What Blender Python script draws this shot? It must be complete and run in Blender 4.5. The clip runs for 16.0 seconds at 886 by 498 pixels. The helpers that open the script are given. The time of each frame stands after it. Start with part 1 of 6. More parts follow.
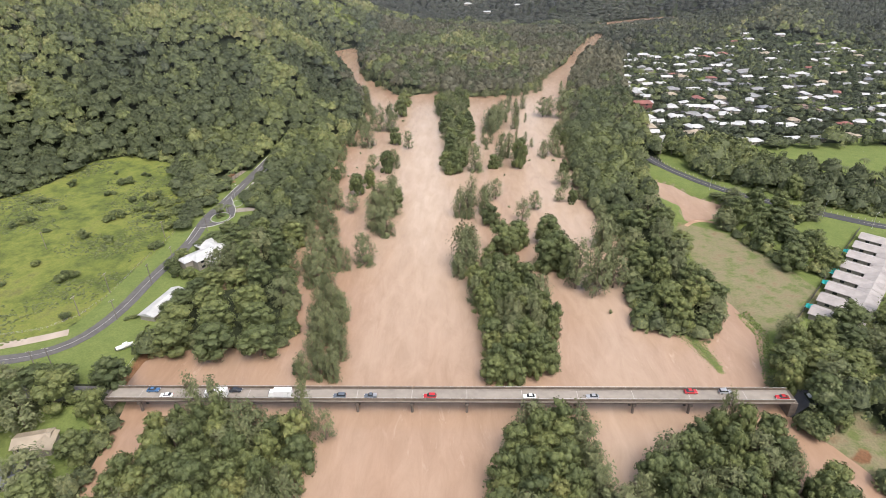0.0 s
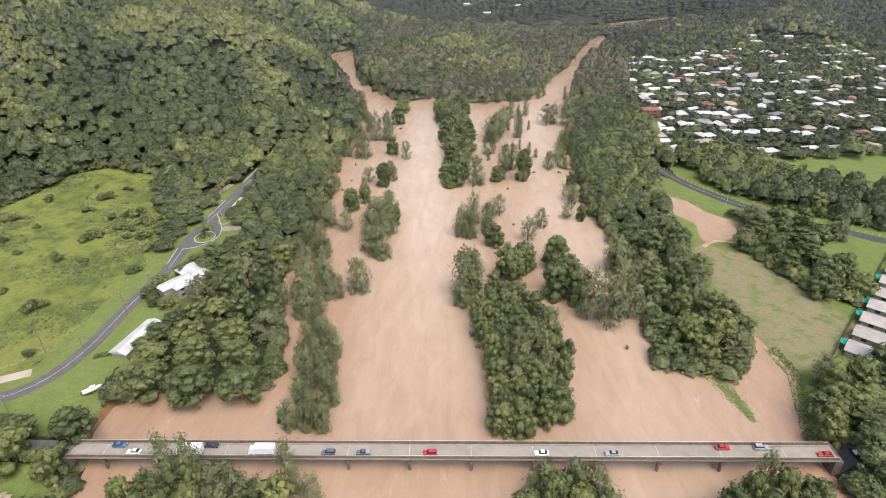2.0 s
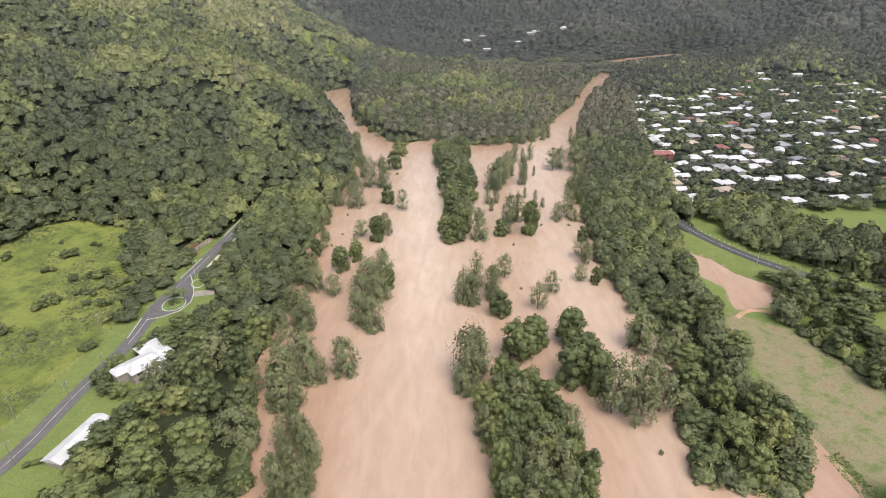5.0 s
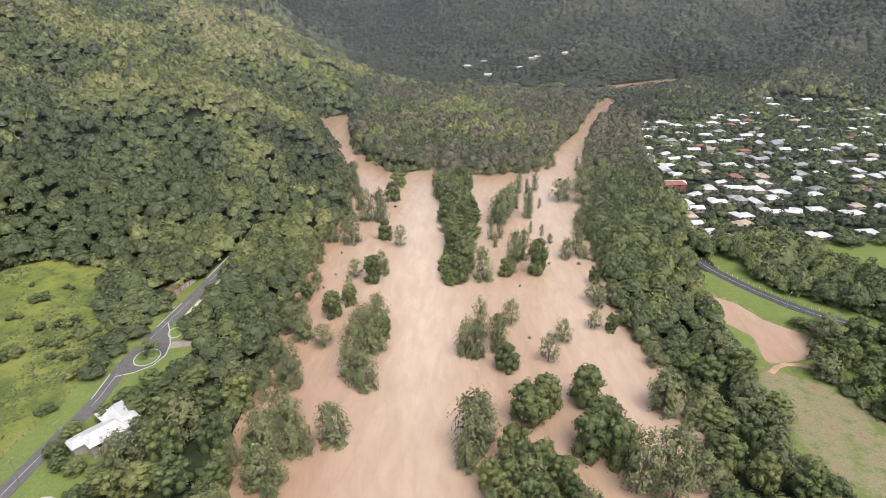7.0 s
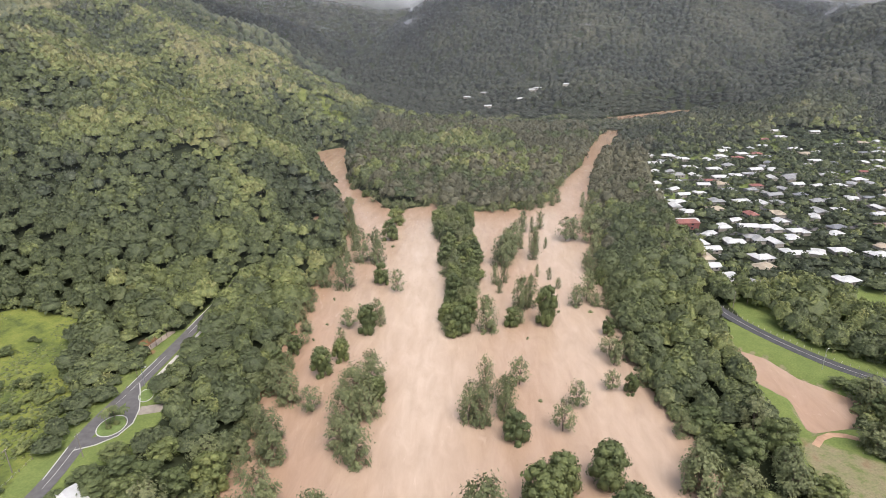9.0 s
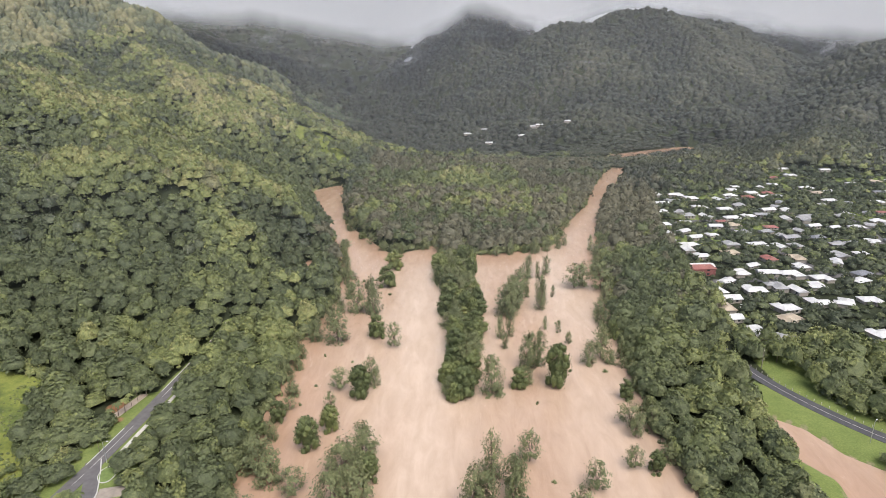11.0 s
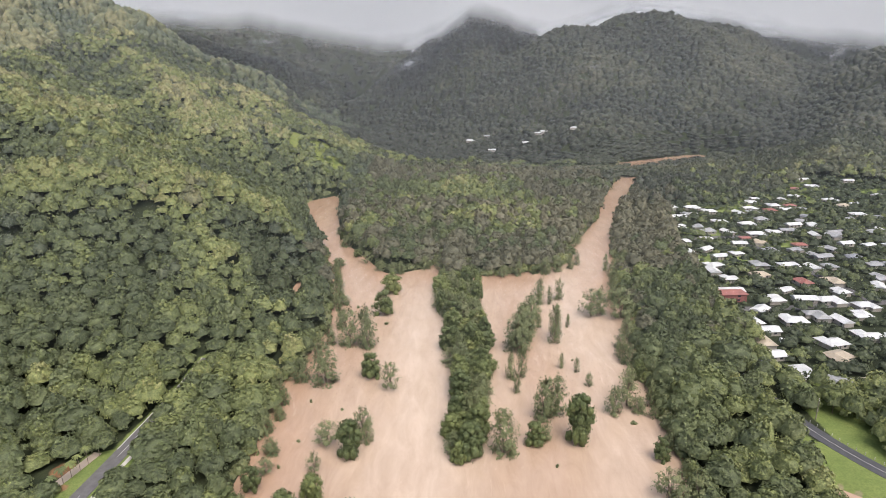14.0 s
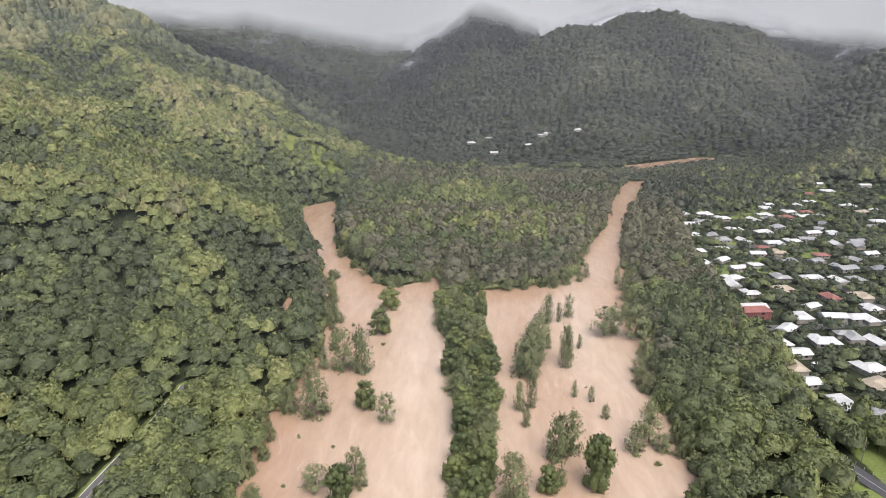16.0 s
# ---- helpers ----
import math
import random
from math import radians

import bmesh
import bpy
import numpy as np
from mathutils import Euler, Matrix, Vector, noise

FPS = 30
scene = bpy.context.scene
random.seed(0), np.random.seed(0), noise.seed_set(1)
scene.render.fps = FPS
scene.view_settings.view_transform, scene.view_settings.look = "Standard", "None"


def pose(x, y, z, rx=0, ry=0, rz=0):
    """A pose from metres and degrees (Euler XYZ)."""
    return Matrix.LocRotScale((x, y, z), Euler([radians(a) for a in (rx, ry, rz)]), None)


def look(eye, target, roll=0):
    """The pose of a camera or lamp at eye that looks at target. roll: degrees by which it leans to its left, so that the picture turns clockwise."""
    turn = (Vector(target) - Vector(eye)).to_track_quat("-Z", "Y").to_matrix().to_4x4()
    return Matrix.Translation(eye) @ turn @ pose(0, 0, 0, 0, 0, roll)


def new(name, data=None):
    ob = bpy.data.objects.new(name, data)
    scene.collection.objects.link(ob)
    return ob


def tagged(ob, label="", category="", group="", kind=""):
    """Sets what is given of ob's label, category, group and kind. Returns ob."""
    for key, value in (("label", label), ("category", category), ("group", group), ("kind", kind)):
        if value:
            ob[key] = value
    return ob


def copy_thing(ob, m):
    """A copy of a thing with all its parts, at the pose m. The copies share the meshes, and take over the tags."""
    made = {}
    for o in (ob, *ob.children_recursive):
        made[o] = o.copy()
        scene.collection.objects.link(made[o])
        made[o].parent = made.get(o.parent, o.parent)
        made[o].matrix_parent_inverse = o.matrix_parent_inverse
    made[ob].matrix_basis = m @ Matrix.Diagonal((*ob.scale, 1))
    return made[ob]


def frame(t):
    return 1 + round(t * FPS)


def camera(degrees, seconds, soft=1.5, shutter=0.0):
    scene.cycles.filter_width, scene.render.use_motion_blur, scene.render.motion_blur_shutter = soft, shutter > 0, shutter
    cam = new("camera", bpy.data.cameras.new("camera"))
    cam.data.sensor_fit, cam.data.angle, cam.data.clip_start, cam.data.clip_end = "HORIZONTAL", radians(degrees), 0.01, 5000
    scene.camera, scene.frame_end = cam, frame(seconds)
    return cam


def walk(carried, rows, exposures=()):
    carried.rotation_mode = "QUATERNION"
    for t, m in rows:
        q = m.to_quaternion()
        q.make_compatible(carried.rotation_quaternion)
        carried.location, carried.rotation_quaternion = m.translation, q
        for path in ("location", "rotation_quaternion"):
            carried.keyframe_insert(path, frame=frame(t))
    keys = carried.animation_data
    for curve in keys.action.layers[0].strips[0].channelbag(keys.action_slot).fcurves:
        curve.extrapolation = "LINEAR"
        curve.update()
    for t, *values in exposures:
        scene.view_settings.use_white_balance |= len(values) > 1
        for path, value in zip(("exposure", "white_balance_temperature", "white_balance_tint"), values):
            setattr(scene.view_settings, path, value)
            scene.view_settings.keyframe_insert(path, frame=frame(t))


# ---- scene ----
cam = camera(73.6, 16.0, soft=0.8)
# seconds, eye, a point two metres ahead, roll
PATH = [
    (0.0, (1.800, 1.955, 151.530), (1.755, 3.574, 150.657), -0.90),
    (0.5, (1.561, 8.296, 151.597), (1.517, 9.914, 150.723), -0.90),
    (1.0, (1.237, 14.624, 151.491), (1.195, 16.244, 150.617), -0.90),
    (1.5, (0.980, 21.051, 151.496), (0.938, 22.670, 150.622), -0.90),
    (2.0, (0.497, 27.955, 151.572), (0.456, 29.573, 150.697), -0.90),
    (2.5, (0.219, 34.577, 151.862), (0.180, 36.199, 150.994), -0.80),
    (3.0, (0.029, 41.270, 151.675), (-0.009, 42.901, 150.823), -0.80),
    (3.5, (0.230, 48.189, 151.496), (0.191, 49.826, 150.659), -0.90),
    (4.0, (0.044, 54.897, 151.765), (0.006, 56.542, 150.942), -0.80),
    (6.5, (-0.334, 89.533, 150.723), (-0.375, 91.214, 149.976), -0.90),
    (7.0, (-0.310, 96.662, 150.394), (-0.352, 98.350, 149.663), -1.00),
    (7.5, (-0.780, 103.774, 149.933), (-0.821, 105.469, 149.219), -1.00),
    (8.0, (-0.810, 110.699, 149.833), (-0.851, 112.402, 149.138), -1.00),
    (8.5, (-1.186, 117.612, 149.772), (-1.225, 119.324, 149.100), -1.00),
    (9.0, (-1.521, 124.580, 150.045), (-1.560, 126.300, 149.394), -1.00),
    (9.5, (-1.589, 131.517, 150.176), (-1.628, 133.246, 149.549), -1.00),
    (10.0, (-1.820, 138.226, 150.335), (-1.858, 139.967, 149.741), -1.00),
    (12.5, (-3.161, 173.337, 150.000), (-3.201, 175.094, 149.458), -0.90),
    (13.0, (-3.817, 180.105, 150.127), (-3.856, 181.862, 149.585), -0.90),
    (13.5, (-4.042, 187.364, 149.928), (-4.081, 189.123, 149.387), -0.80),
    (14.0, (-4.118, 194.113, 149.835), (-4.158, 195.871, 149.294), -0.90),
    (14.5, (-4.525, 201.203, 149.856), (-4.565, 202.961, 149.313), -0.80),
    (15.0, (-4.784, 208.086, 149.862), (-4.824, 209.844, 149.320), -0.80),
    (15.5, (-4.974, 214.837, 149.936), (-5.014, 216.596, 149.395), -0.90),
    (16.0, (-5.301, 222.005, 149.614), (-5.342, 223.764, 149.074), -0.90),
]
walk(cam, [(t, look(eye, aim, roll)) for t, eye, aim, roll in PATH])

# ---- light: overcast sky with a weak, wide sun ----
SUN_ELEV, SUN_AZ = 60.0, 150.0
world = bpy.data.worlds.new("overcast_sky")
scene.world = world
world.use_nodes = True
wn = world.node_tree.nodes
wl = world.node_tree.links
sky = wn.new("ShaderNodeTexSky")
sky.sky_type = "NISHITA"
sky.sun_disc = False
sky.sun_elevation, sky.sun_rotation = radians(SUN_ELEV), radians(SUN_AZ)
sky.air_density, sky.dust_density, sky.ozone_density = 1.0, 4.0, 1.0
soft_sky = wn.new("ShaderNodeHueSaturation")
soft_sky.inputs["Saturation"].default_value = 0.66
wl.new(sky.outputs[0], soft_sky.inputs["Color"])
wl.new(soft_sky.outputs[0], wn["Background"].inputs["Color"])
wn["Background"].inputs["Strength"].default_value = 0.15

sun = new("sun", bpy.data.lights.new("sun", "SUN"))
sun.data.energy, sun.data.angle, sun.data.color = 1.20, radians(40), (1.0, 0.912, 0.87)
az, el = radians(SUN_AZ), radians(SUN_ELEV)
sun.matrix_world = look((0, 0, 0), (-math.sin(az) * math.cos(el), -math.cos(az) * math.cos(el), -math.sin(el)))
scene.view_settings.exposure = 0.92

# ---- materials ----
def material(name, rough=0.7, metal=0.0, spec=0.3):
    m = bpy.data.materials.new(name)
    m.use_nodes = True
    b = m.node_tree.nodes["Principled BSDF"]
    b.inputs["Roughness"].default_value = rough
    b.inputs["Metallic"].default_value = metal
    b.inputs["Specular IOR Level"].default_value = spec
    return m, m.node_tree.nodes, m.node_tree.links, b


def noise_node(n, l, coord, scale, detail=4.0, rough=0.55, distortion=0.0):
    t = n.new("ShaderNodeTexNoise")
    t.inputs["Scale"].default_value = scale
    t.inputs["Detail"].default_value = detail
    t.inputs["Roughness"].default_value = rough
    t.inputs["Distortion"].default_value = distortion
    l.new(coord, t.inputs["Vector"])
    return t.outputs["Fac"]


def ramp(n, l, fac, stops):
    r = n.new("ShaderNodeValToRGB")
    while len(r.color_ramp.elements) < len(stops):
        r.color_ramp.elements.new(0.5)
    for e, (p, c) in zip(r.color_ramp.elements, stops):
        e.position, e.color = p, (*c, 1)
    l.new(fac, r.inputs["Fac"])
    return r.outputs["Color"]


def mix(n, l, fac, a, b, mode="MIX"):
    x = n.new("ShaderNodeMix")
    x.data_type, x.blend_type = "RGBA", mode
    for value, socket in ((fac, x.inputs[0]), (a, x.inputs[6]), (b, x.inputs[7])):
        if isinstance(value, (int, float)):
            socket.default_value = value
        elif isinstance(value, tuple):
            socket.default_value = (*value, 1)
        else:
            l.new(value, socket)
    return x.outputs[2]


def math_node(n, l, op, a, b=0.0, clamp=False):
    x = n.new("ShaderNodeMath")
    x.operation, x.use_clamp = op, clamp
    for value, socket in ((a, x.inputs[0]), (b, x.inputs[1])):
        if isinstance(value, (int, float)):
            socket.default_value = value
        else:
            l.new(value, socket)
    return x.outputs[0]


def world_coord(n):
    return n.new("ShaderNodeNewGeometry").outputs["Position"]


def bump(n, l, b, height, strength, distance):
    x = n.new("ShaderNodeBump")
    x.inputs["Strength"].default_value, x.inputs["Distance"].default_value = strength, distance
    l.new(height, x.inputs["Height"])
    l.new(x.outputs[0], b.inputs["Normal"])


def plain(name, colour, rough=0.6, metal=0.0, vary=0.15, scale=0.8, spec=0.3):
    """A surface of one colour with stains, grain and slight relief."""
    m, n, l, b = material(name, rough, metal, spec)
    p = world_coord(n)
    f = noise_node(n, l, p, scale, 5)
    dark = tuple(c * (1 - vary) for c in colour)
    light = tuple(min(1, c * (1 + vary)) for c in colour)
    big = ramp(n, l, f, [(0.3, dark), (0.7, light)])
    fine = noise_node(n, l, p, scale * 14, 3)
    l.new(mix(n, l, math_node(n, l, "MULTIPLY", fine, vary), big, dark), b.inputs["Base Color"])
    bump(n, l, b, fine, 0.25, 0.03)
    return m


def foliage(name, stops, leaf=1.1, relief=0.5, own=0.18, fleck=0.78):
    """Leaves: the tree's tint with any shade painted into it, each clump's own, and the leaves' grain."""
    m, n, l, b = material(name, 0.62, 0.0, 0.25)
    a = n.new("ShaderNodeAttribute")
    a.attribute_name = "tint"
    g = n.new("ShaderNodeNewGeometry")
    o = n.new("ShaderNodeObjectInfo")
    v = math_node(n, l, "MULTIPLY", a.outputs["Fac"], 0.62)
    v = math_node(n, l, "ADD", v, math_node(n, l, "MULTIPLY", g.outputs["Random Per Island"], 0.06))
    v = math_node(n, l, "ADD", v, math_node(n, l, "MULTIPLY", math_node(n, l, "SUBTRACT", o.outputs["Random"], 0.5), own))
    v = math_node(n, l, "ADD", v, 0.09)
    c = ramp(n, l, v, stops)
    grain = noise_node(n, l, g.outputs["Position"], leaf, 3, 0.7)
    speck = ramp(n, l, grain, [(0.28, (0.40, 0.41, 0.40)), (0.48, (0.92, 0.93, 0.92)), (0.70, (1.62, 1.56, 1.40))])
    clump = ramp(n, l, noise_node(n, l, g.outputs["Position"], leaf * 0.32, 2, 0.6), [(0.36, (0.74, 0.75, 0.76)), (0.64, (1.22, 1.20, 1.14))])
    c = mix(n, l, 0.9, c, clump, "MULTIPLY")
    l.new(mix(n, l, fleck, c, speck, "MULTIPLY"), b.inputs["Base Color"])
    bump(n, l, b, grain, relief, 0.8)
    return m


M_LEAF = foliage("rainforest_leaves", [(0.02, (0.047, 0.058, 0.033)), (0.26, (0.089, 0.106, 0.051)), (0.48, (0.153, 0.172, 0.066)), (0.70, (0.237, 0.234, 0.106)), (0.94, (0.301, 0.252, 0.175))], 1.6)
M_WEED = foliage("flooded_weed_leaves", [(0.1, (0.10, 0.14, 0.04)), (0.9, (0.18, 0.22, 0.07))], 2.0, 0.3)
M_OLIVE = foliage("river_oak_leaves", [(0.05, (0.092, 0.108, 0.052)), (0.5, (0.138, 0.153, 0.073)), (0.95, (0.182, 0.186, 0.101))], 1.6, 0.4, 0.34, 0.5)
M_GREEN = foliage("dense_green_leaves", [(0.05, (0.059, 0.076, 0.033)), (0.35, (0.094, 0.114, 0.047)), (0.62, (0.140, 0.160, 0.058)), (0.90, (0.241, 0.227, 0.090))], 1.8, 0.4, 0.46, 0.4)
# mountain and valley leaves: cloud shade put into the base colour
M_CLOUD_SHADE = foliage("cloud_shaded_leaves", [(0.02, (0.021, 0.024, 0.020)), (0.35, (0.032, 0.036, 0.026)), (0.7, (0.050, 0.052, 0.035)), (0.96, (0.076, 0.071, 0.047))], 0.30, 0.5)
M_HALF_SHADE = foliage("half_shaded_leaves", [(0.02, (0.048, 0.053, 0.040)), (0.35, (0.072, 0.080, 0.050)), (0.7, (0.114, 0.116, 0.068)), (0.96, (0.173, 0.158, 0.092))], 0.6, 0.4)
M_HILL = foliage("hill_forest_leaves", [(0.05, (0.053, 0.065, 0.044)), (0.35, (0.090, 0.101, 0.059)), (0.6, (0.143, 0.140, 0.075)), (0.95, (0.218, 0.189, 0.107))], 0.9, 0.4)
M_GARDEN = foliage("garden_leaves", [(0.02, (0.040, 0.050, 0.031)), (0.35, (0.065, 0.079, 0.043)), (0.7, (0.115, 0.126, 0.060)), (0.95, (0.175, 0.162, 0.094))], 0.8, 0.5)
M_OAK = foliage("grey_oak_leaves", [(0.05, (0.092, 0.090, 0.060)), (0.5, (0.138, 0.129, 0.085)), (0.95, (0.190, 0.170, 0.115))], 1.2, 0.4, 0.3, 0.5)
M_BARK = plain("bark", (0.17, 0.13, 0.10), 0.9, vary=0.35, scale=2.0)
M_CONCRETE = plain("weathered_concrete", (0.25, 0.22, 0.185), 0.85, vary=0.22, scale=0.35)
M_DARKCONC = plain("dark_concrete", (0.14, 0.115, 0.098), 0.85, vary=0.3, scale=0.5)
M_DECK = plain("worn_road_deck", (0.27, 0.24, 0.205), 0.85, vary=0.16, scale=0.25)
M_PARAPET = plain("dirty_parapet", (0.15, 0.12, 0.095), 0.9, vary=0.3, scale=0.6)
M_JOINT = plain("joint_concrete", (0.42, 0.40, 0.36), 0.85, vary=0.2)
M_ASPHALT = plain("grey_asphalt", (0.105, 0.10, 0.10), 0.85, vary=0.2, scale=0.4)
M_DARKROAD = plain("dark_asphalt", (0.06, 0.06, 0.066), 0.85, vary=0.2, scale=0.4)
M_LINE = plain("road_paint", (0.42, 0.41, 0.39), 0.7, vary=0.15)
M_PATHDIRT = plain("wet_dirt", (0.36, 0.23, 0.15), 0.8, vary=0.25, scale=0.3)
M_SILT = plain("silty_shallow_water", (0.40, 0.33, 0.265), 0.14, vary=0.12, scale=0.2, spec=0.5)
M_WOOD = plain("grey_timber", (0.20, 0.175, 0.15), 0.85, vary=0.25, scale=3)
M_STEEL = plain("galvanised_steel", (0.45, 0.46, 0.47), 0.45, 0.7, 0.12, 2)
M_WALL = plain("rendered_wall", (0.30, 0.27, 0.235), 0.85, vary=0.12)
M_BRICKWALL = plain("red_painted_wall", (0.22, 0.085, 0.075), 0.8, vary=0.15)
M_GLASS = plain("dark_window_glass", (0.03, 0.035, 0.04), 0.08, vary=0.1, spec=0.6)
M_TYRE = plain("tyre_rubber", (0.025, 0.025, 0.026), 0.85)
M_POOL = plain("turquoise_shade_cloth", (0.03, 0.42, 0.40), 0.6, vary=0.12)
M_FENCE = plain("dark_timber_fence", (0.09, 0.085, 0.08), 0.9, vary=0.25, scale=2)


def roofing(name, colour, rough=0.42):
    """Ribbed metal sheet: ribs a hand apart, streaks and dulled patches."""
    m, n, l, b = material(name, rough, 0.0, 0.5)
    o = n.new("ShaderNodeTexCoord").outputs["Object"]
    w = n.new("ShaderNodeTexWave")
    w.inputs["Scale"].default_value = 1.2
    l.new(o, w.inputs["Vector"])
    f = noise_node(n, l, world_coord(n), 0.25, 5)
    dirt = ramp(n, l, f, [(0.35, tuple(c * 0.78 for c in colour)), (0.65, colour)])
    l.new(dirt, b.inputs["Base Color"])
    bump(n, l, b, w.outputs["Fac"], 0.3, 0.05)
    return m


ROOFS = [roofing("white_roof", (0.52, 0.52, 0.51)), roofing("pale_grey_roof", (0.27, 0.27, 0.27)),
         roofing("cream_roof", (0.36, 0.30, 0.22)), roofing("grey_roof", (0.17, 0.175, 0.19)),
         roofing("red_roof", (0.25, 0.095, 0.075)), roofing("brown_roof", (0.19, 0.13, 0.10))]


def water_material():
    m, n, l, b = material("muddy_flood_water", 0.09, 0.0, 0.5)
    b.inputs["IOR"].default_value = 1.38
    p = world_coord(n)
    flow = n.new("ShaderNodeMapping")
    flow.inputs["Scale"].default_value = (1.0, 0.28, 1.0)
    l.new(p, flow.inputs["Vector"])
    big = noise_node(n, l, flow.outputs[0], 0.022, 4, 0.55, 0.5)
    # paleness of the open channel, partly standing in for reflected sky
    sky_sheen = n.new("ShaderNodeAttribute")
    sky_sheen.attribute_name = "sky_sheen"
    big = math_node(n, l, "ADD", math_node(n, l, "MULTIPLY", big, 0.55), math_node(n, l, "MULTIPLY", sky_sheen.outputs["Fac"], 0.42))
    fine = noise_node(n, l, flow.outputs[0], 0.30, 6, 0.62, 0.8)
    c = ramp(n, l, big, [(0.28, (0.328, 0.217, 0.146)), (0.50, (0.390, 0.287, 0.209)), (0.72, (0.458, 0.360, 0.278))])
    foam = ramp(n, l, fine, [(0.60, (0, 0, 0)), (0.78, (1, 1, 1))])
    patch = ramp(n, l, noise_node(n, l, p, 0.012, 3), [(0.45, (0, 0, 0)), (0.7, (0.8, 0.8, 0.8))])
    fac = math_node(n, l, "MULTIPLY", foam, patch)
    churn = ramp(n, l, noise_node(n, l, flow.outputs[0], 0.17, 6, 0.66, 0.5), [(0.3, (0.87, 0.86, 0.845)), (0.7, (1.09, 1.10, 1.115))])
    c = mix(n, l, 1.0, c, churn, "MULTIPLY")
    l.new(mix(n, l, fac, c, (0.62, 0.48, 0.38)), b.inputs["Base Color"])
    ripple = noise_node(n, l, p, 0.55, 5, 0.6, 0.5)
    swell = noise_node(n, l, flow.outputs[0], 0.09, 4, 0.55, 1.0)
    h = math_node(n, l, "ADD", math_node(n, l, "MULTIPLY", ripple, 0.35), swell)
    bump(n, l, b, h, 0.30, 1.0)
    return m


M_WATER = water_material()


def ground_material():
    """Forest floor, painted dark for the shade under the crowns, rough meadow, mown grass and silt, laid out by the
    ground's zones.
    """
    m, n, l, b = material("ground_cover", 0.9, 0.0, 0.15)
    p = world_coord(n)
    big = noise_node(n, l, p, 0.03, 5, 0.6)
    mid = noise_node(n, l, p, 0.16, 5, 0.65)
    fine = noise_node(n, l, p, 1.3, 4, 0.7)
    # forest floor kept very dark, to paint the shade seen between crowns
    shaded_floor_c = ramp(n, l, mid, [(0.35, (0.020, 0.026, 0.014)), (0.65, (0.036, 0.044, 0.022))])
    bush_n = math_node(n, l, "ADD", math_node(n, l, "MULTIPLY", big, 0.55), math_node(n, l, "MULTIPLY", mid, 0.45))
    meadow_c = ramp(n, l, bush_n, [(0.37, (0.066, 0.088, 0.032)), (0.44, (0.098, 0.124, 0.037)), (0.50, (0.140, 0.166, 0.043)), (0.57, (0.182, 0.202, 0.055)), (0.66, (0.135, 0.135, 0.056))])
    lawn_c = ramp(n, l, mid, [(0.3, (0.12, 0.16, 0.05)), (0.7, (0.165, 0.20, 0.065))])
    silt_c = ramp(n, l, mid, [(0.30, (0.21, 0.150, 0.095)), (0.42, (0.225, 0.195, 0.125)), (0.53, (0.195, 0.188, 0.105)), (0.64, (0.130, 0.158, 0.060))])
    dirt_c = ramp(n, l, mid, [(0.35, (0.17, 0.085, 0.045)), (0.65, (0.25, 0.145, 0.085))])
    c = shaded_floor_c
    for zone, colour in (("meadow", meadow_c), ("lawn", lawn_c), ("silt", silt_c), ("dirt", dirt_c)):
        a = n.new("ShaderNodeAttribute")
        a.attribute_name = zone
        edge = math_node(n, l, "ADD", a.outputs["Fac"], math_node(n, l, "MULTIPLY", math_node(n, l, "SUBTRACT", mid, 0.5), 0.5))
        fac = ramp(n, l, edge, [(0.40, (0, 0, 0)), (0.58, (1, 1, 1))])
        c = mix(n, l, fac, c, colour)
    grain = ramp(n, l, fine, [(0.3, (0.66, 0.68, 0.62)), (0.7, (1.15, 1.13, 1.05))])
    l.new(mix(n, l, 0.85, c, grain, "MULTIPLY"), b.inputs["Base Color"])
    bump(n, l, b, fine, 0.6, 0.4)
    return m


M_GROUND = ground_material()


def cloud_material(name, colour, scale, torn):
    """Vapour: lets the sky's light through; its density is laid out over the sheet, and torn into wisps where it is thick."""
    m = bpy.data.materials.new(name)
    m.use_nodes = True
    n, l = m.node_tree.nodes, m.node_tree.links
    n.remove(n["Principled BSDF"])
    haze, thick = n.new("ShaderNodeAttribute"), n.new("ShaderNodeAttribute")
    haze.attribute_name, thick.attribute_name = "haze", "thick"
    f = noise_node(n, l, world_coord(n), scale, 6, 0.6, 0.6)
    f = math_node(n, l, "MULTIPLY", math_node(n, l, "SUBTRACT", f, 0.5), torn)
    f = math_node(n, l, "ADD", f, thick.outputs["Fac"], True)
    f = math_node(n, l, "MAXIMUM", f, haze.outputs["Fac"], True)
    body, tr, clear, out = n.new("ShaderNodeBsdfDiffuse"), n.new("ShaderNodeBsdfTranslucent"), n.new("ShaderNodeBsdfTransparent"), n["Material Output"]
    body.inputs[0].default_value = (*colour, 1)
    tr.inputs[0].default_value = (*colour, 1)
    both, blend = n.new("ShaderNodeMixShader"), n.new("ShaderNodeMixShader")
    both.inputs[0].default_value = 0.5
    l.new(body.outputs[0], both.inputs[1])
    l.new(tr.outputs[0], both.inputs[2])
    l.new(f, blend.inputs[0])
    l.new(clear.outputs[0], blend.inputs[1])
    l.new(both.outputs[0], blend.inputs[2])
    l.new(blend.outputs[0], out.inputs["Surface"])
    return m

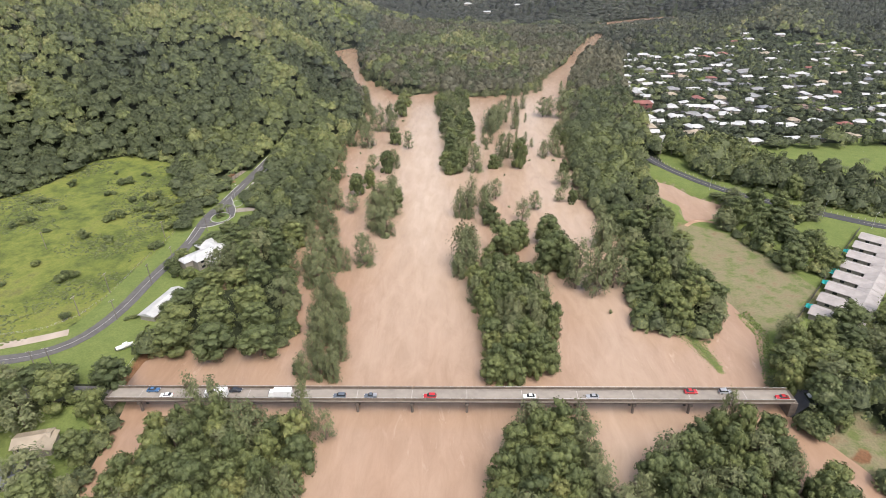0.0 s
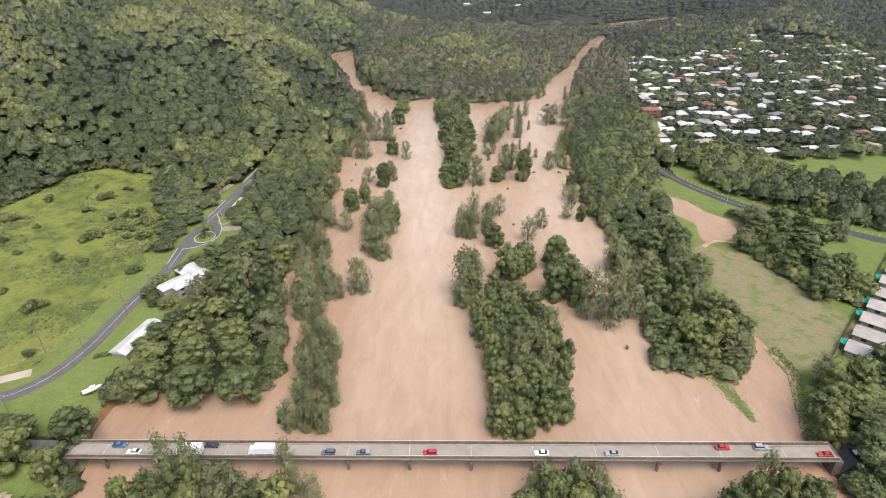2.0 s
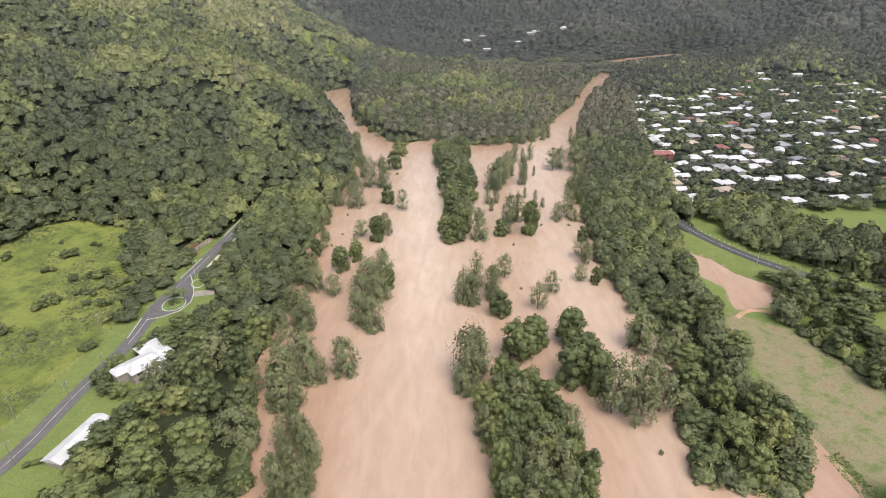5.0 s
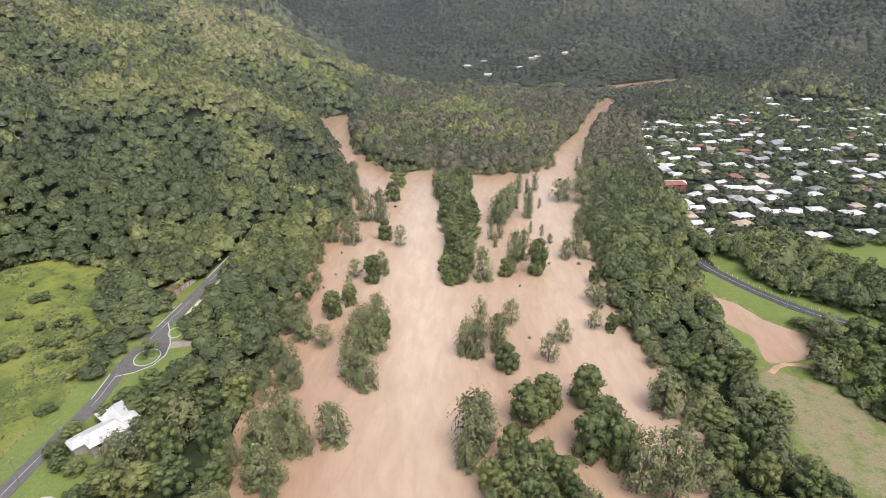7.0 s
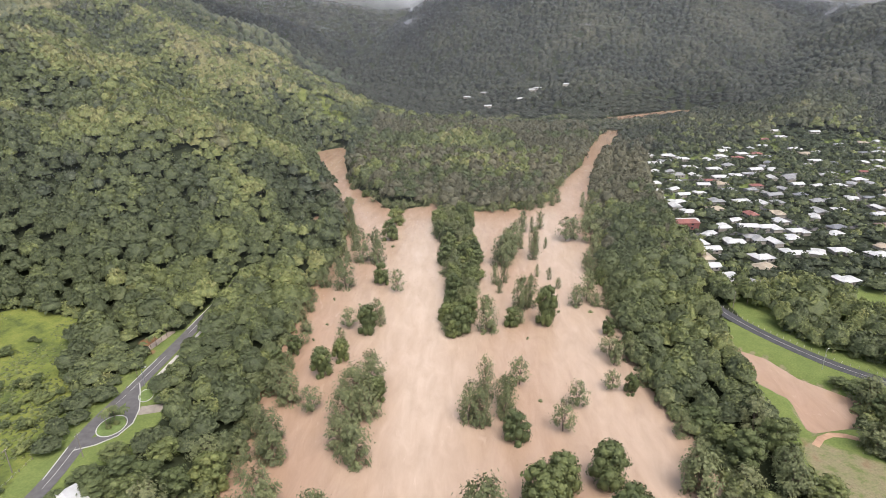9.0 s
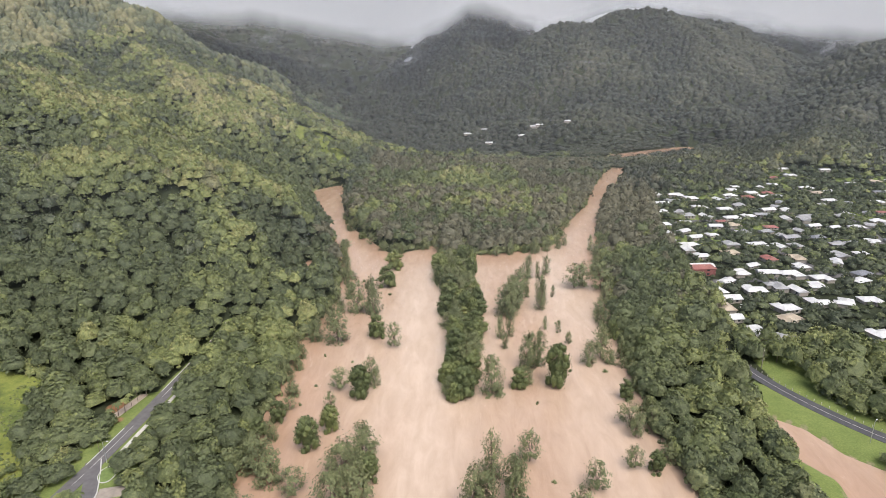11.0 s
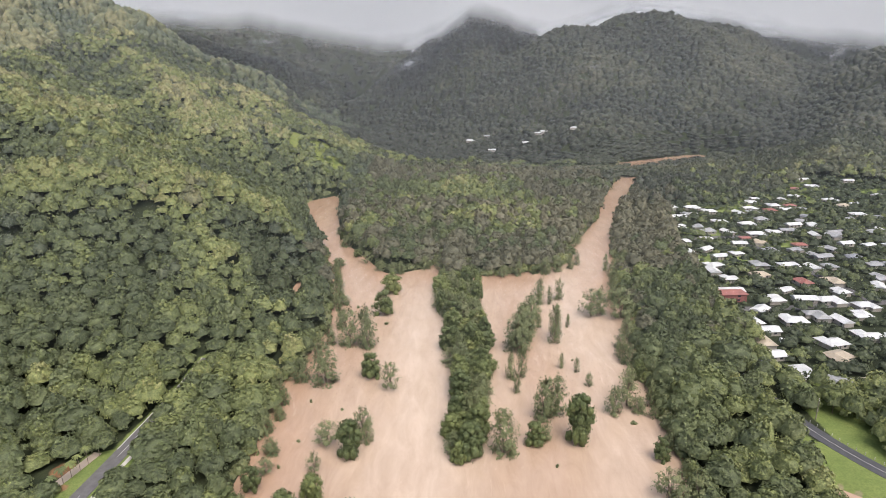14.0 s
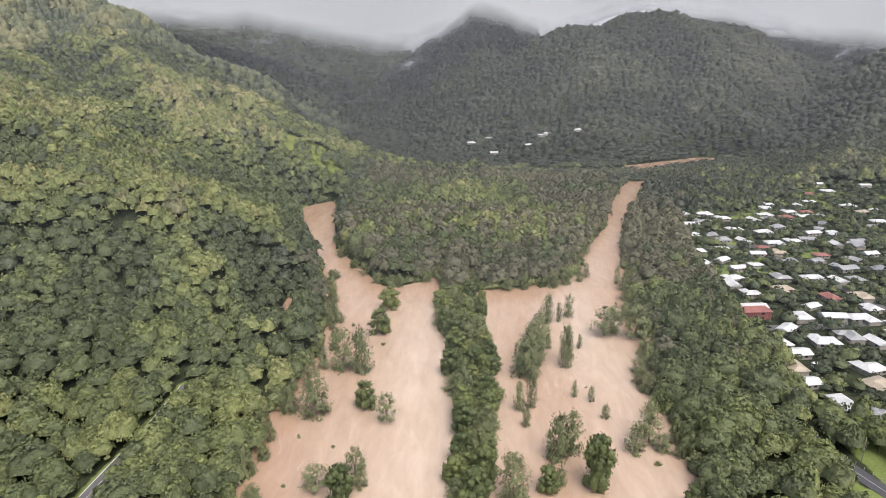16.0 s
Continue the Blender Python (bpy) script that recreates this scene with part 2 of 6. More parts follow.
# ---- plan: banks, roads and open ground, in metres ----
LEFT_BANK = [(-128, -370), (-113, 20), (-114, 123), (-117, 147), (-121, 166), (-124, 174), (-123.5, 189), (-108, 195), (-70, 198), (-67, 205), (-72, 232), (-84, 262),
             (-84, 300), (-88, 350), (-88, 391), (-90, 428), (-91, 455), (-85, 497), (-81, 520), (-92, 585), (-103, 629), (-114, 672), (-128, 714), (-143, 744), (-160, 795), (-178, 845), (-176, 880), (-152, 908)]
FORK_BANK = [(-138, 884), (-130, 810), (-112, 732), (-100, 697), (-81, 664), (-67, 636), (-59, 622), (-50, 618), (-35, 626), (-25, 632), (-21, 642), (-14, 668), (-12, 640), (-18, 611),
             (-8, 603), (0, 604), (2, 618), (5, 640), (9, 618), (14, 611), (31, 612), (60, 622), (85, 640), (91, 676), (108, 707), (142, 781), (162, 852), (201, 958), (224, 1007)]
RIGHT_BANK = [(256, 1010), (209, 908), (158, 781), (138, 723), (120, 652), (130, 643), (128, 630), (114, 616), (108, 585), (104, 555), (105, 531), (96, 504), (89, 470), (87, 440), (85, 402), (82, 389), (82, 346),
              (89, 310), (91, 283), (86, 258), (81, 236), (77, 211), (94, 204), (109, 203), (124, 230), (127, 206), (116, 178), (119, 160), (117, 153),
              (124, 143), (132, 127), (165, 20), (185, -370)]
RIVER = LEFT_BANK + FORK_BANK + RIGHT_BANK
FAR_RIVER = [(120, 1112), (226, 1092), (300, 1132), (400, 1188)]
POND = [(131, 380), (143, 369), (149, 352), (165, 335), (157, 321), (136, 317), (140, 338), (129, 357)]
DITCH = [(-113, 242), (-108, 272), (-104, 268), (-108, 242)]
SIDE_CREEK = [(-122, 602), (-109, 604), (-107, 558), (-106, 532), (-115, 530), (-118, 546), (-121, 581)]
ROAD_WEST = [(-260, 176), (-215, 182), (-180, 185), (-168, 188), (-157, 195), (-152, 207), (-149, 222), (-149, 240), (-147, 262), (-144, 283), (-145, 300), (-148, 317),
             (-145, 334), (-143, 353), (-141, 380), (-137, 429), (-134, 470)]
ROAD_EAST = [(139, 440), (142, 417), (149, 398), (158, 381), (172, 360), (190, 343), (210, 326), (240, 306), (300, 285)]
MEADOW = [(-520, 150), (-260, 182), (-186, 192), (-168, 200), (-160, 225), (-157, 300), (-160, 330), (-176, 350), (-192, 380), (-203, 408), (-240, 416), (-260, 402), (-272, 366), (-290, 342), (-340, 330), (-520, 300)]
LAWN = [(-200, 171), (-190, 183), (-168, 186), (-153, 200), (-146, 226), (-136, 212), (-126, 196), (-119, 184), (-118, 170)]
BAY_LAWN = [(-147, 294), (-122, 296), (-121, 334), (-128, 348), (-146, 350)]
SOUTH_YARD = [(-170, 96), (-118, 96), (-119, 140), (-126, 157), (-170, 157)]
YARD = [(-147, 200), (-126, 204), (-120, 236), (-108, 246), (-106, 272), (-118, 282), (-140, 280), (-147, 240)]
FIELD = [(128, 312), (150, 296), (166, 256), (170, 236), (146, 212), (130, 206), (124, 228), (122, 262), (124, 300)]
EAST_VERGE = [(138, 412), (146, 396), (160, 374), (196, 334), (176, 330), (164, 336), (149, 354), (142, 372), (132, 384)]
OVAL = [(196, 432), (330, 446), (360, 410), (285, 366), (232, 398)]
EAST_GRASS = [(186, 304), (236, 302), (214, 274), (184, 258)]
EAST_BANK = [(116, 178), (127, 206), (130, 228), (140, 212), (132, 196), (124, 176)]
SUBURB = [(232, 838), (195, 745), (178, 650), (164, 560), (158, 480), (153, 448), (200, 436), (335, 452), (720, 640), (640, 800), (520, 884), (430, 930), (340, 872), (285, 826)]
EAST_OPEN = [(134, 408), (146, 402), (240, 306), (420, 260), (420, 150), (150, 172), (118, 176), (122, 200), (122, 226), (116, 262), (119, 290), (122, 312), (124, 345), (128, 380)]
GRASS_SPUR = [(-232, 1028), (-204, 1026), (-176, 1020), (-147, 990), (-143, 966), (-156, 930), (-176, 936), (-200, 940), (-212, 930), (-222, 975)]
EAST_SOUTH = [(120, 157), (125, 143), (134, 128), (160, 70), (182, 70), (160, 130), (142, 156)]
ERODED = [(-127.5, 168), (-127, 193), (-121, 193), (-121, 168)]
EAST_GROVE = [(148, 342), (160, 332), (149, 306), (154, 284), (163, 260), (181, 250), (189, 265), (184, 290), (186, 306), (208, 316), (190, 338)]
EAST_BELT = [(160, 440), (200, 436), (212, 412), (236, 392), (280, 360), (268, 330), (246, 318), (214, 340), (184, 366), (164, 392)]
BRIDGE_GROVE = [(126, 197), (143, 203), (184, 214), (215, 190), (158, 170), (118, 172)]


def inside(poly, x, y):
    hit = np.zeros(x.shape, bool)
    for (ax, ay), (bx, by) in zip(poly, poly[1:] + poly[:1]):
        if ay != by:
            hit ^= ((ay > y) != (by > y)) & (x < (bx - ax) * (y - ay) / (by - ay) + ax)
    return hit


def away(line, x, y, closed=False):
    """Distance from a line of points."""
    d = np.full(x.shape, 1e9)
    for (ax, ay), (bx, by) in zip(line, line[1:] + line[:1] if closed else line[1:]):
        dx, dy = bx - ax, by - ay
        u = np.clip(((x - ax) * dx + (y - ay) * dy) / (dx * dx + dy * dy), 0, 1)
        d = np.minimum(d, np.hypot(x - ax - u * dx, y - ay - u * dy))
    return d


def depth_in(poly, x, y):
    """Positive inside, in metres from the edge."""
    d = away(poly, x, y, True)
    return np.where(inside(poly, x, y), d, -d)


def lattice(x, y, seed):
    """Smooth random values, one a unit square."""
    xi, yi = np.floor(x), np.floor(y)
    fx, fy = x - xi, y - yi
    fx, fy = fx * fx * (3 - 2 * fx), fy * fy * (3 - 2 * fy)

    def h(a, b):
        v = np.sin(a * 127.1 + b * 311.7 + seed * 74.7) * 43758.5453
        return v - np.floor(v)

    top = h(xi, yi) * (1 - fx) + h(xi + 1, yi) * fx
    low = h(xi, yi + 1) * (1 - fx) + h(xi + 1, yi + 1) * fx
    return top * (1 - fy) + low * fy


def rough(x, y, size, seed=0, octaves=4):
    v, a = 0, 1.0
    for k in range(octaves):
        v = v + a * (lattice(x / size * 2 ** k, y / size * 2 ** k, seed + k) - 0.5)
        a *= 0.5
    return v


# crests of the hills: x, y, height; and how steeply their sides fall
CRESTS = [
    (0.50, [(-135, 640, 8), (-160, 638, 26), (-200, 628, 56), (-248, 630, 78), (-310, 700, 86), (-370, 775, 94), (-480, 800, 130), (-650, 850, 200), (-950, 900, 300)]),
    (0.48, [(-248, 628, 78), (-320, 595, 78), (-420, 590, 112), (-600, 600, 170), (-900, 640, 260)]),
    (0.50, [(-165, 1095, 8), (-190, 1085, 26), (-225, 1064, 56), (-262, 1052, 82), (-340, 1085, 120), (-440, 1080, 152), (-500, 1160, 180), (-600, 1290, 230), (-800, 1480, 306)]),
    (0.50, [(-430, 1060, 148), (-330, 960, 92), (-262, 905, 52), (-200, 850, 14)]),
    (0.50, [(-800, 1300, 292), (-650, 1100, 195), (-570, 1020, 152)]),
    (0.50, [(-1600, 1900, 460), (-1000, 1900, 300), (-650, 1800, 214), (-420, 1760, 148), (-300, 1700, 90)]),
    (0.55, [(-1500, 2300, 430), (-900, 2300, 330), (-400, 2550, 330), (0, 2800, 350), (400, 3000, 380)]),
    (0.75, [(-210, 1690, 96), (-149, 1725, 134), (-11, 1800, 200), (30, 1840, 255), (62, 1870, 300), (110, 1870, 285), (180, 1840, 220), (262, 1821, 200)]),
    (0.52, [(40, 1540, 28), (110, 1600, 76), (200, 1660, 146), (250, 1700, 200), (312, 1720, 240), (440, 1721, 264), (585, 1820, 250), (740, 1880, 226), (851, 1850, 188), (923, 1850, 166), (1003, 1850, 116), (1018, 1800, 76), (985, 1700, 44)]),
    (0.46, [(440, 1721, 260), (405, 1520, 166), (375, 1380, 84), (350, 1290, 26)]),
    (0.46, [(312, 1720, 236), (290, 1470, 132), (265, 1370, 70), (255, 1290, 26)]),
    (0.46, [(690, 1850, 228), (640, 1600, 140), (590, 1420, 76), (560, 1320, 30)]),
    (0.42, [(415, 915, 4), (498, 973, 36), (566, 1053, 48), (640, 1141, 66), (740, 1230, 92), (900, 1330, 160), (1200, 1440, 280), (1600, 1540, 360)]),
    (0.50, [(820, 2500, 215), (1000, 2650, 240), (1500, 2800, 330), (2300, 2800, 400)]),
    (0.50, [(1560, 1900, 200), (1800, 2000, 300), (2400, 2100, 420)]),
]


def hills(x, y):
    total = np.zeros(x.shape)
    for fall, line in CRESTS:
        best = np.full(x.shape, -1e9)
        for (ax, ay, az), (bx, by, bz) in zip(line, line[1:]):
            dx, dy = bx - ax, by - ay
            u = np.clip(((x - ax) * dx + (y - ay) * dy) / (dx * dx + dy * dy), 0, 1)
            d = np.hypot(x - ax - u * dx, y - ay - u * dy)
            best = np.maximum(best, az + u * (bz - az) - fall * (np.sqrt(d * d + 400) - 20))
        total = total + np.exp(np.clip(best, -200, 600) / 9.0)
    return 9.0 * np.log(total + 1e-9)


def height(x, y):
    """The lie of the land."""
    x, y = np.asarray(x, float), np.asarray(y, float)
    land = np.where(x < 0, 4.2, 3.2) + 0.8 * rough(x, y, 60, 3)
    h = hills(x, y)
    far = np.clip((y - 1240) / 900, 0, 2)
    land = land + far * 42
    z = 9.0 * np.logaddexp(land / 9.0, h / 9.0) - 1.5 + np.clip(h / 60, 0, 1) * (rough(x, y, 230, 11) * 40 + rough(x, y, 85, 17, 2) * 18)
    gully = np.clip(h / 50, 0, 1) * np.clip((y - 1180) / 160, 0, 1) * 46 * (0.16 - np.abs(rough(x + 0.15 * y, y * 0.45, 150, 23, 2)))
    z = z + np.minimum(gully, 3)
    reach = np.where(x > 255, 27.0, 13.0) - away(FAR_RIVER, x, y)
    z = np.minimum(z, 2.0 + 0.5 * np.maximum(0, -reach))
    dam = np.exp(-((y - 162.4) / 7.5) ** 4) * ((x < -119) | (x > 114))
    z = z * (1 - dam) + 6.15 * dam
    water = depth_in(RIVER, x, y)
    for poly in (POND, DITCH, SIDE_CREEK):
        water = np.maximum(water, depth_in(poly, x, y))
    water = np.maximum(water, reach)
    z = np.minimum(z, 5.0 + 0.8 * np.maximum(0, -water - 2))
    bank = np.where(water > -8, -2.6 + (np.minimum(z, 6) + 2.6) * np.clip((3.5 - water) / 8.5, 0, 1) ** 1.1, z)
    return np.where(water > -8, np.minimum(bank, z), z)

# ---- builders ----
def link_mesh(name, v, f, mats, parent=None, label="", smooth=False, slots=None, **layers):
    """A mesh object from arrays of corners and of triangles or quads."""
    v, f = np.asarray(v, np.float32), np.asarray(f, np.int32)
    me = bpy.data.meshes.new(name)
    me.vertices.add(len(v))
    me.vertices.foreach_set("co", v.ravel())
    k = f.shape[1]
    me.loops.add(f.size)
    me.loops.foreach_set("vertex_index", f.ravel())
    me.polygons.add(len(f))
    me.polygons.foreach_set("loop_start", np.arange(0, f.size, k, dtype=np.int32))
    me.polygons.foreach_set("loop_total", np.full(len(f), k, np.int32))
    me.polygons.foreach_set("use_smooth", np.full(len(f), smooth, bool))
    for m in mats:
        me.materials.append(m)
    if slots is not None:
        me.polygons.foreach_set("material_index", np.asarray(slots, np.int32))
    for key, values in layers.items():
        me.attributes.new(key, "FLOAT", "POINT").data.foreach_set("value", np.asarray(values, np.float32))
    me.update(calc_edges=True)
    me.validate()
    ob = new(name, me)
    if parent:
        ob.parent = parent
    return tagged(ob, label)


def part(name, bm, mat, parent, label=""):
    """Links a bmesh as one mesh object under a thing or a part."""
    me = bpy.data.meshes.new(name)
    bm.to_mesh(me)
    bm.free()
    me.materials.append(mat)
    ob = new(name, me)
    if parent:
        ob.parent = parent
    return tagged(ob, label)


def thing(name, m, label, category, group="", kind=""):
    ob = new(name)
    ob.empty_display_size = 0.5
    ob.matrix_basis = m
    return tagged(ob, label, category, group, kind)


def box(bm, x0, x1, y0, y1, z0, z1, bevel=0.0):
    r = bmesh.ops.create_cube(bm, size=1)
    bmesh.ops.scale(bm, vec=(x1 - x0, y1 - y0, z1 - z0), verts=r["verts"])
    bmesh.ops.translate(bm, vec=((x0 + x1) / 2, (y0 + y1) / 2, (z0 + z1) / 2), verts=r["verts"])
    if bevel:
        edges = list({e for v in r["verts"] for e in v.link_edges})
        bmesh.ops.bevel(bm, geom=edges, offset=bevel, segments=1, affect="EDGES")
    return bm


def boxed(*sizes, bevel=0.0):
    return box(bmesh.new(), *sizes, bevel=bevel)


def rod(bm, a, b, ra, rb, sides=7):
    a, b = Vector(a), Vector(b)
    d = b - a
    r = bmesh.ops.create_cone(bm, cap_ends=True, segments=sides, radius1=ra, radius2=rb, depth=d.length)
    m = Matrix.Translation((a + b) / 2) @ d.to_track_quat("Z", "Y").to_matrix().to_4x4()
    bmesh.ops.transform(bm, matrix=m, verts=r["verts"])
    return bm


def ball(sub):
    bm = bmesh.new()
    bmesh.ops.create_icosphere(bm, subdivisions=sub, radius=1)
    bm.verts.ensure_lookup_table()
    v = np.array([p.co[:] for p in bm.verts])
    f = np.array([[p.index for p in t.verts] for t in bm.faces])
    bm.free()
    return v, f


BALL1, BALL2 = ball(1), ball(2)


def crown(rng, lumps, shell, leaves, size, droop=0.0, core=1.0):
    """Lumps (centre, radii) as uneven masses, with leaf clumps standing out of them. Corners, triangles, and a shade for each corner."""
    vs, fs, ts, base = [], [], [], 0
    tones = rng.uniform(-0.13, 0.13, len(lumps))
    for c, r in lumps:
        if not core:
            continue
        v, f = shell
        w = core * v * (1 + rng.uniform(-0.16, 0.16, (len(v), 1))) * r + c
        vs.append(w), fs.append(f + base), ts.append(np.full(len(v), tones[len(ts)]))
        base += len(v)
    if leaves:
        weight = np.array([r[0] * r[1] for c, r in lumps])
        pick = rng.choice(len(lumps), leaves, p=weight / weight.sum())
        d = rng.normal(size=(leaves, 3))
        d[:, 2] = np.abs(d[:, 2]) * 0.9 + rng.uniform(-0.75, 0.25, leaves)
        d /= np.linalg.norm(d, axis=1)[:, None]
        cs, rs = np.array([c for c, r in lumps])[pick], np.array([r for c, r in lumps])[pick]
        at = cs + d * rs * rng.uniform(0.80, 1.24, (leaves, 1))
        nrm = d + rng.normal(scale=0.30, size=d.shape)
        nrm[:, 2] -= droop * 0.4
        nrm /= np.linalg.norm(nrm, axis=1)[:, None]
        a = np.cross(nrm, rng.normal(size=nrm.shape))
        a /= np.linalg.norm(a, axis=1)[:, None]
        b = np.cross(nrm, a)
        s = size * rng.uniform(0.6, 1.3, (leaves, 1))
        corners = [at + a * s, at - a * s * 0.5 + b * s * 0.8, at - a * s * 0.6 - b * s * 0.75]
        vs.append(np.stack(corners, 1).reshape(-1, 3))
        fs.append(np.arange(leaves * 3).reshape(-1, 3) + base)
        ts.append(np.repeat(np.array(tones)[pick] + rng.uniform(-0.04, 0.06, leaves), 3))
    return np.concatenate(vs), np.concatenate(fs), np.concatenate(ts)


def forest(name, label, spots, kinds, mat, rng):
    """Many trees as one mesh: spots are rows of x, y, z, width, height, tint; kinds are unit crowns."""
    which = rng.integers(0, len(kinds), len(spots))
    vs, fs, ts, base = [], [], [], 0
    for k, (v, f, t) in enumerate(kinds):
        s = spots[which == k]
        if not len(s):
            continue
        a = rng.uniform(0, 2 * math.pi, len(s))
        ca, sa = np.cos(a)[:, None], np.sin(a)[:, None]
        x = (v[:, 0] * ca - v[:, 1] * sa) * s[:, 3:4] + s[:, 0:1]
        y = (v[:, 0] * sa + v[:, 1] * ca) * s[:, 3:4] + s[:, 1:2]
        z = v[:, 2] * s[:, 4:5] + s[:, 2:3]
        vs.append(np.stack([x, y, z], 2).reshape(-1, 3))
        fs.append((f[None] + (np.arange(len(s)) * len(v))[:, None, None]).reshape(-1, 3) + base)
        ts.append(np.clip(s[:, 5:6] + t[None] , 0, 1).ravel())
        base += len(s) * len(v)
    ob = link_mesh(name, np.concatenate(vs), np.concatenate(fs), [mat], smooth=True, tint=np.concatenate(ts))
    return tagged(ob, label, "forest", kind="stuff")


def strip(name, line, half, z_of, lift, mat, label, category="road", side=0.0, thick=0.3, kind="structure", parent=None, step=6.0):
    """A ribbon of even width along a line, laid on the land."""
    pts = []
    for (ax, ay), (bx, by) in zip(line, line[1:]):
        k = max(1, int(math.hypot(bx - ax, by - ay) / step))
        pts += [(ax + (bx - ax) * i / k, ay + (by - ay) * i / k) for i in range(k)]
    pts = np.array(pts + [line[-1]], float)
    for _ in range(3):
        pts[1:-1] = (pts[:-2] + 2 * pts[1:-1] + pts[2:]) / 4
    d = np.gradient(pts, axis=0)
    d /= np.linalg.norm(d, axis=1)[:, None]
    nrm = np.stack([-d[:, 1], d[:, 0]], 1)
    mid = pts + nrm * side
    a, b = mid + nrm * half, mid - nrm * half
    z = np.maximum(np.maximum(z_of(a[:, 0], a[:, 1]), z_of(b[:, 0], b[:, 1])), z_of(mid[:, 0], mid[:, 1])) + lift
    for _ in range(2):
        z[1:-1] = np.maximum(z[1:-1], (z[:-2] + z[2:]) / 2)
    n = len(pts)
    v = np.concatenate([np.column_stack([a, z]), np.column_stack([b, z]), np.column_stack([a, z - thick]), np.column_stack([b, z - thick])])
    i = np.arange(n - 1)
    f = np.concatenate([np.column_stack([i + n, i + n + 1, i + 1, i]), np.column_stack([i, i + 1, i + 1 + 2 * n, i + 2 * n]), np.column_stack([i + 3 * n, i + 1 + 3 * n, i + 1 + n, i + n])])
    ob = link_mesh(name, v, f, [mat], parent)
    return tagged(ob, label, category, kind=kind) if not parent else tagged(ob, label)

# ---- the land, in one sheet to the horizon ----
def spaced(marks):
    out = []
    for (a, step), (b, _) in zip(marks, marks[1:]):
        out += list(np.linspace(a, b, max(1, int(round((b - a) / step))), endpoint=False))
    return np.array(out + [marks[-1][0]])


gx = spaced([(-30000, 9000), (-3000, 150), (-1300, 22), (-330, 10), (-320, 4.0), (260, 12), (700, 24), (1500, 150), (3000, 9000), (30000, 0)])
gy = spaced([(-9000, 4000), (-400, 60), (80, 4.0), (470, 6), (720, 10), (1300, 20), (2600, 60), (4200, 9000), (40000, 0)])
GX, GY = np.meshgrid(gx, gy)
px, py = GX.ravel(), GY.ravel()
pz = height(px, py)
pz = np.where((np.abs(px) > 3200) | (py > 4400) | (py < -420), 3.0, pz)
zone_meadow = np.clip(np.maximum(depth_in(MEADOW, px, py), depth_in(GRASS_SPUR, px, py)) / 8 + 0.5, 0, 1)
lawn = np.full(px.shape, -99.0)
for poly in (LAWN, YARD, SOUTH_YARD, BAY_LAWN, EAST_VERGE, OVAL, EAST_GRASS, EAST_BANK, EAST_OPEN, [(150, 300), (150, 450), (330, 452), (330, 300)]):
    lawn = np.maximum(lawn, depth_in(poly, px, py))
lawn = np.maximum(lawn, np.where(py > 395, 4.5, np.where(px < -146, 13.5, 8.5)) - away(ROAD_WEST, px, py))
lawn = np.maximum(lawn, np.minimum(depth_in(SUBURB, px, py), 22 * rough(px, py, 40, 51, 2) - 4.5))
zone_lawn = np.clip(lawn / 6 + 0.5, 0, 1)
zone_silt = np.clip(np.maximum(depth_in(FIELD, px, py), depth_in(EAST_SOUTH, px, py)) / 10 + 0.5, 0, 1)
zone_dirt = np.clip(depth_in(ERODED, px, py) / 3 + 0.6, 0, 1)
for dx, dy, dr in ((-157, 386, 6), (-152, 374, 4), (168, 268, 6), (160, 280, 4), (131, 140, 4), (137, 130, 4), (146, 112, 4)):
    zone_dirt = np.maximum(zone_dirt, np.clip(1.3 - np.hypot(px - dx, py - dy) / dr, 0, 1))
zone_silt = np.maximum(zone_silt, np.clip((1.6 - np.abs(pz)) / 1.6, 0, 1) * (np.abs(px) < 300) * 0.9)
nx, ny = len(gx), len(gy)
ii, jj = np.meshgrid(np.arange(nx - 1), np.arange(ny - 1))
q = (ii + jj * nx).ravel()
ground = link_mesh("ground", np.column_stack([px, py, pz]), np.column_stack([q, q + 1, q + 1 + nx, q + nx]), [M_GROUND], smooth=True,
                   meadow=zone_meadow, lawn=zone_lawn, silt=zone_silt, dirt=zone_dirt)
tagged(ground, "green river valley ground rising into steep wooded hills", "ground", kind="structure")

wx, wy = np.meshgrid(np.linspace(-420, 620, 131), np.linspace(-380, 1300, 211))
q = (np.arange(130)[None, :] + np.arange(210)[:, None] * 131).ravel()
sky_sheen = np.clip(depth_in(RIVER, wx.ravel(), wy.ravel()) / 34, 0, 1)
# palest in the open channel, partly sky reflection painted in; browner through flooded trees
sky_sheen = sky_sheen * np.clip((wy.ravel() - 70) / 330, 0.2, 1) * (0.35 + 0.65 * np.exp(-((wx.ravel() + 24 - 0.02 * wy.ravel()) / 26) ** 2)) + 0.45 * np.exp(-((wx.ravel() - 60 - 0.04 * wy.ravel()) / 28) ** 2)
water = link_mesh("water", np.column_stack([wx.ravel(), wy.ravel(), np.zeros(wx.size)]), np.column_stack([q, q + 1, q + 132, q + 131]), [M_WATER], smooth=True, sky_sheen=sky_sheen)
tagged(water, "muddy brown flood water filling the river and its banks", "river", kind="structure")

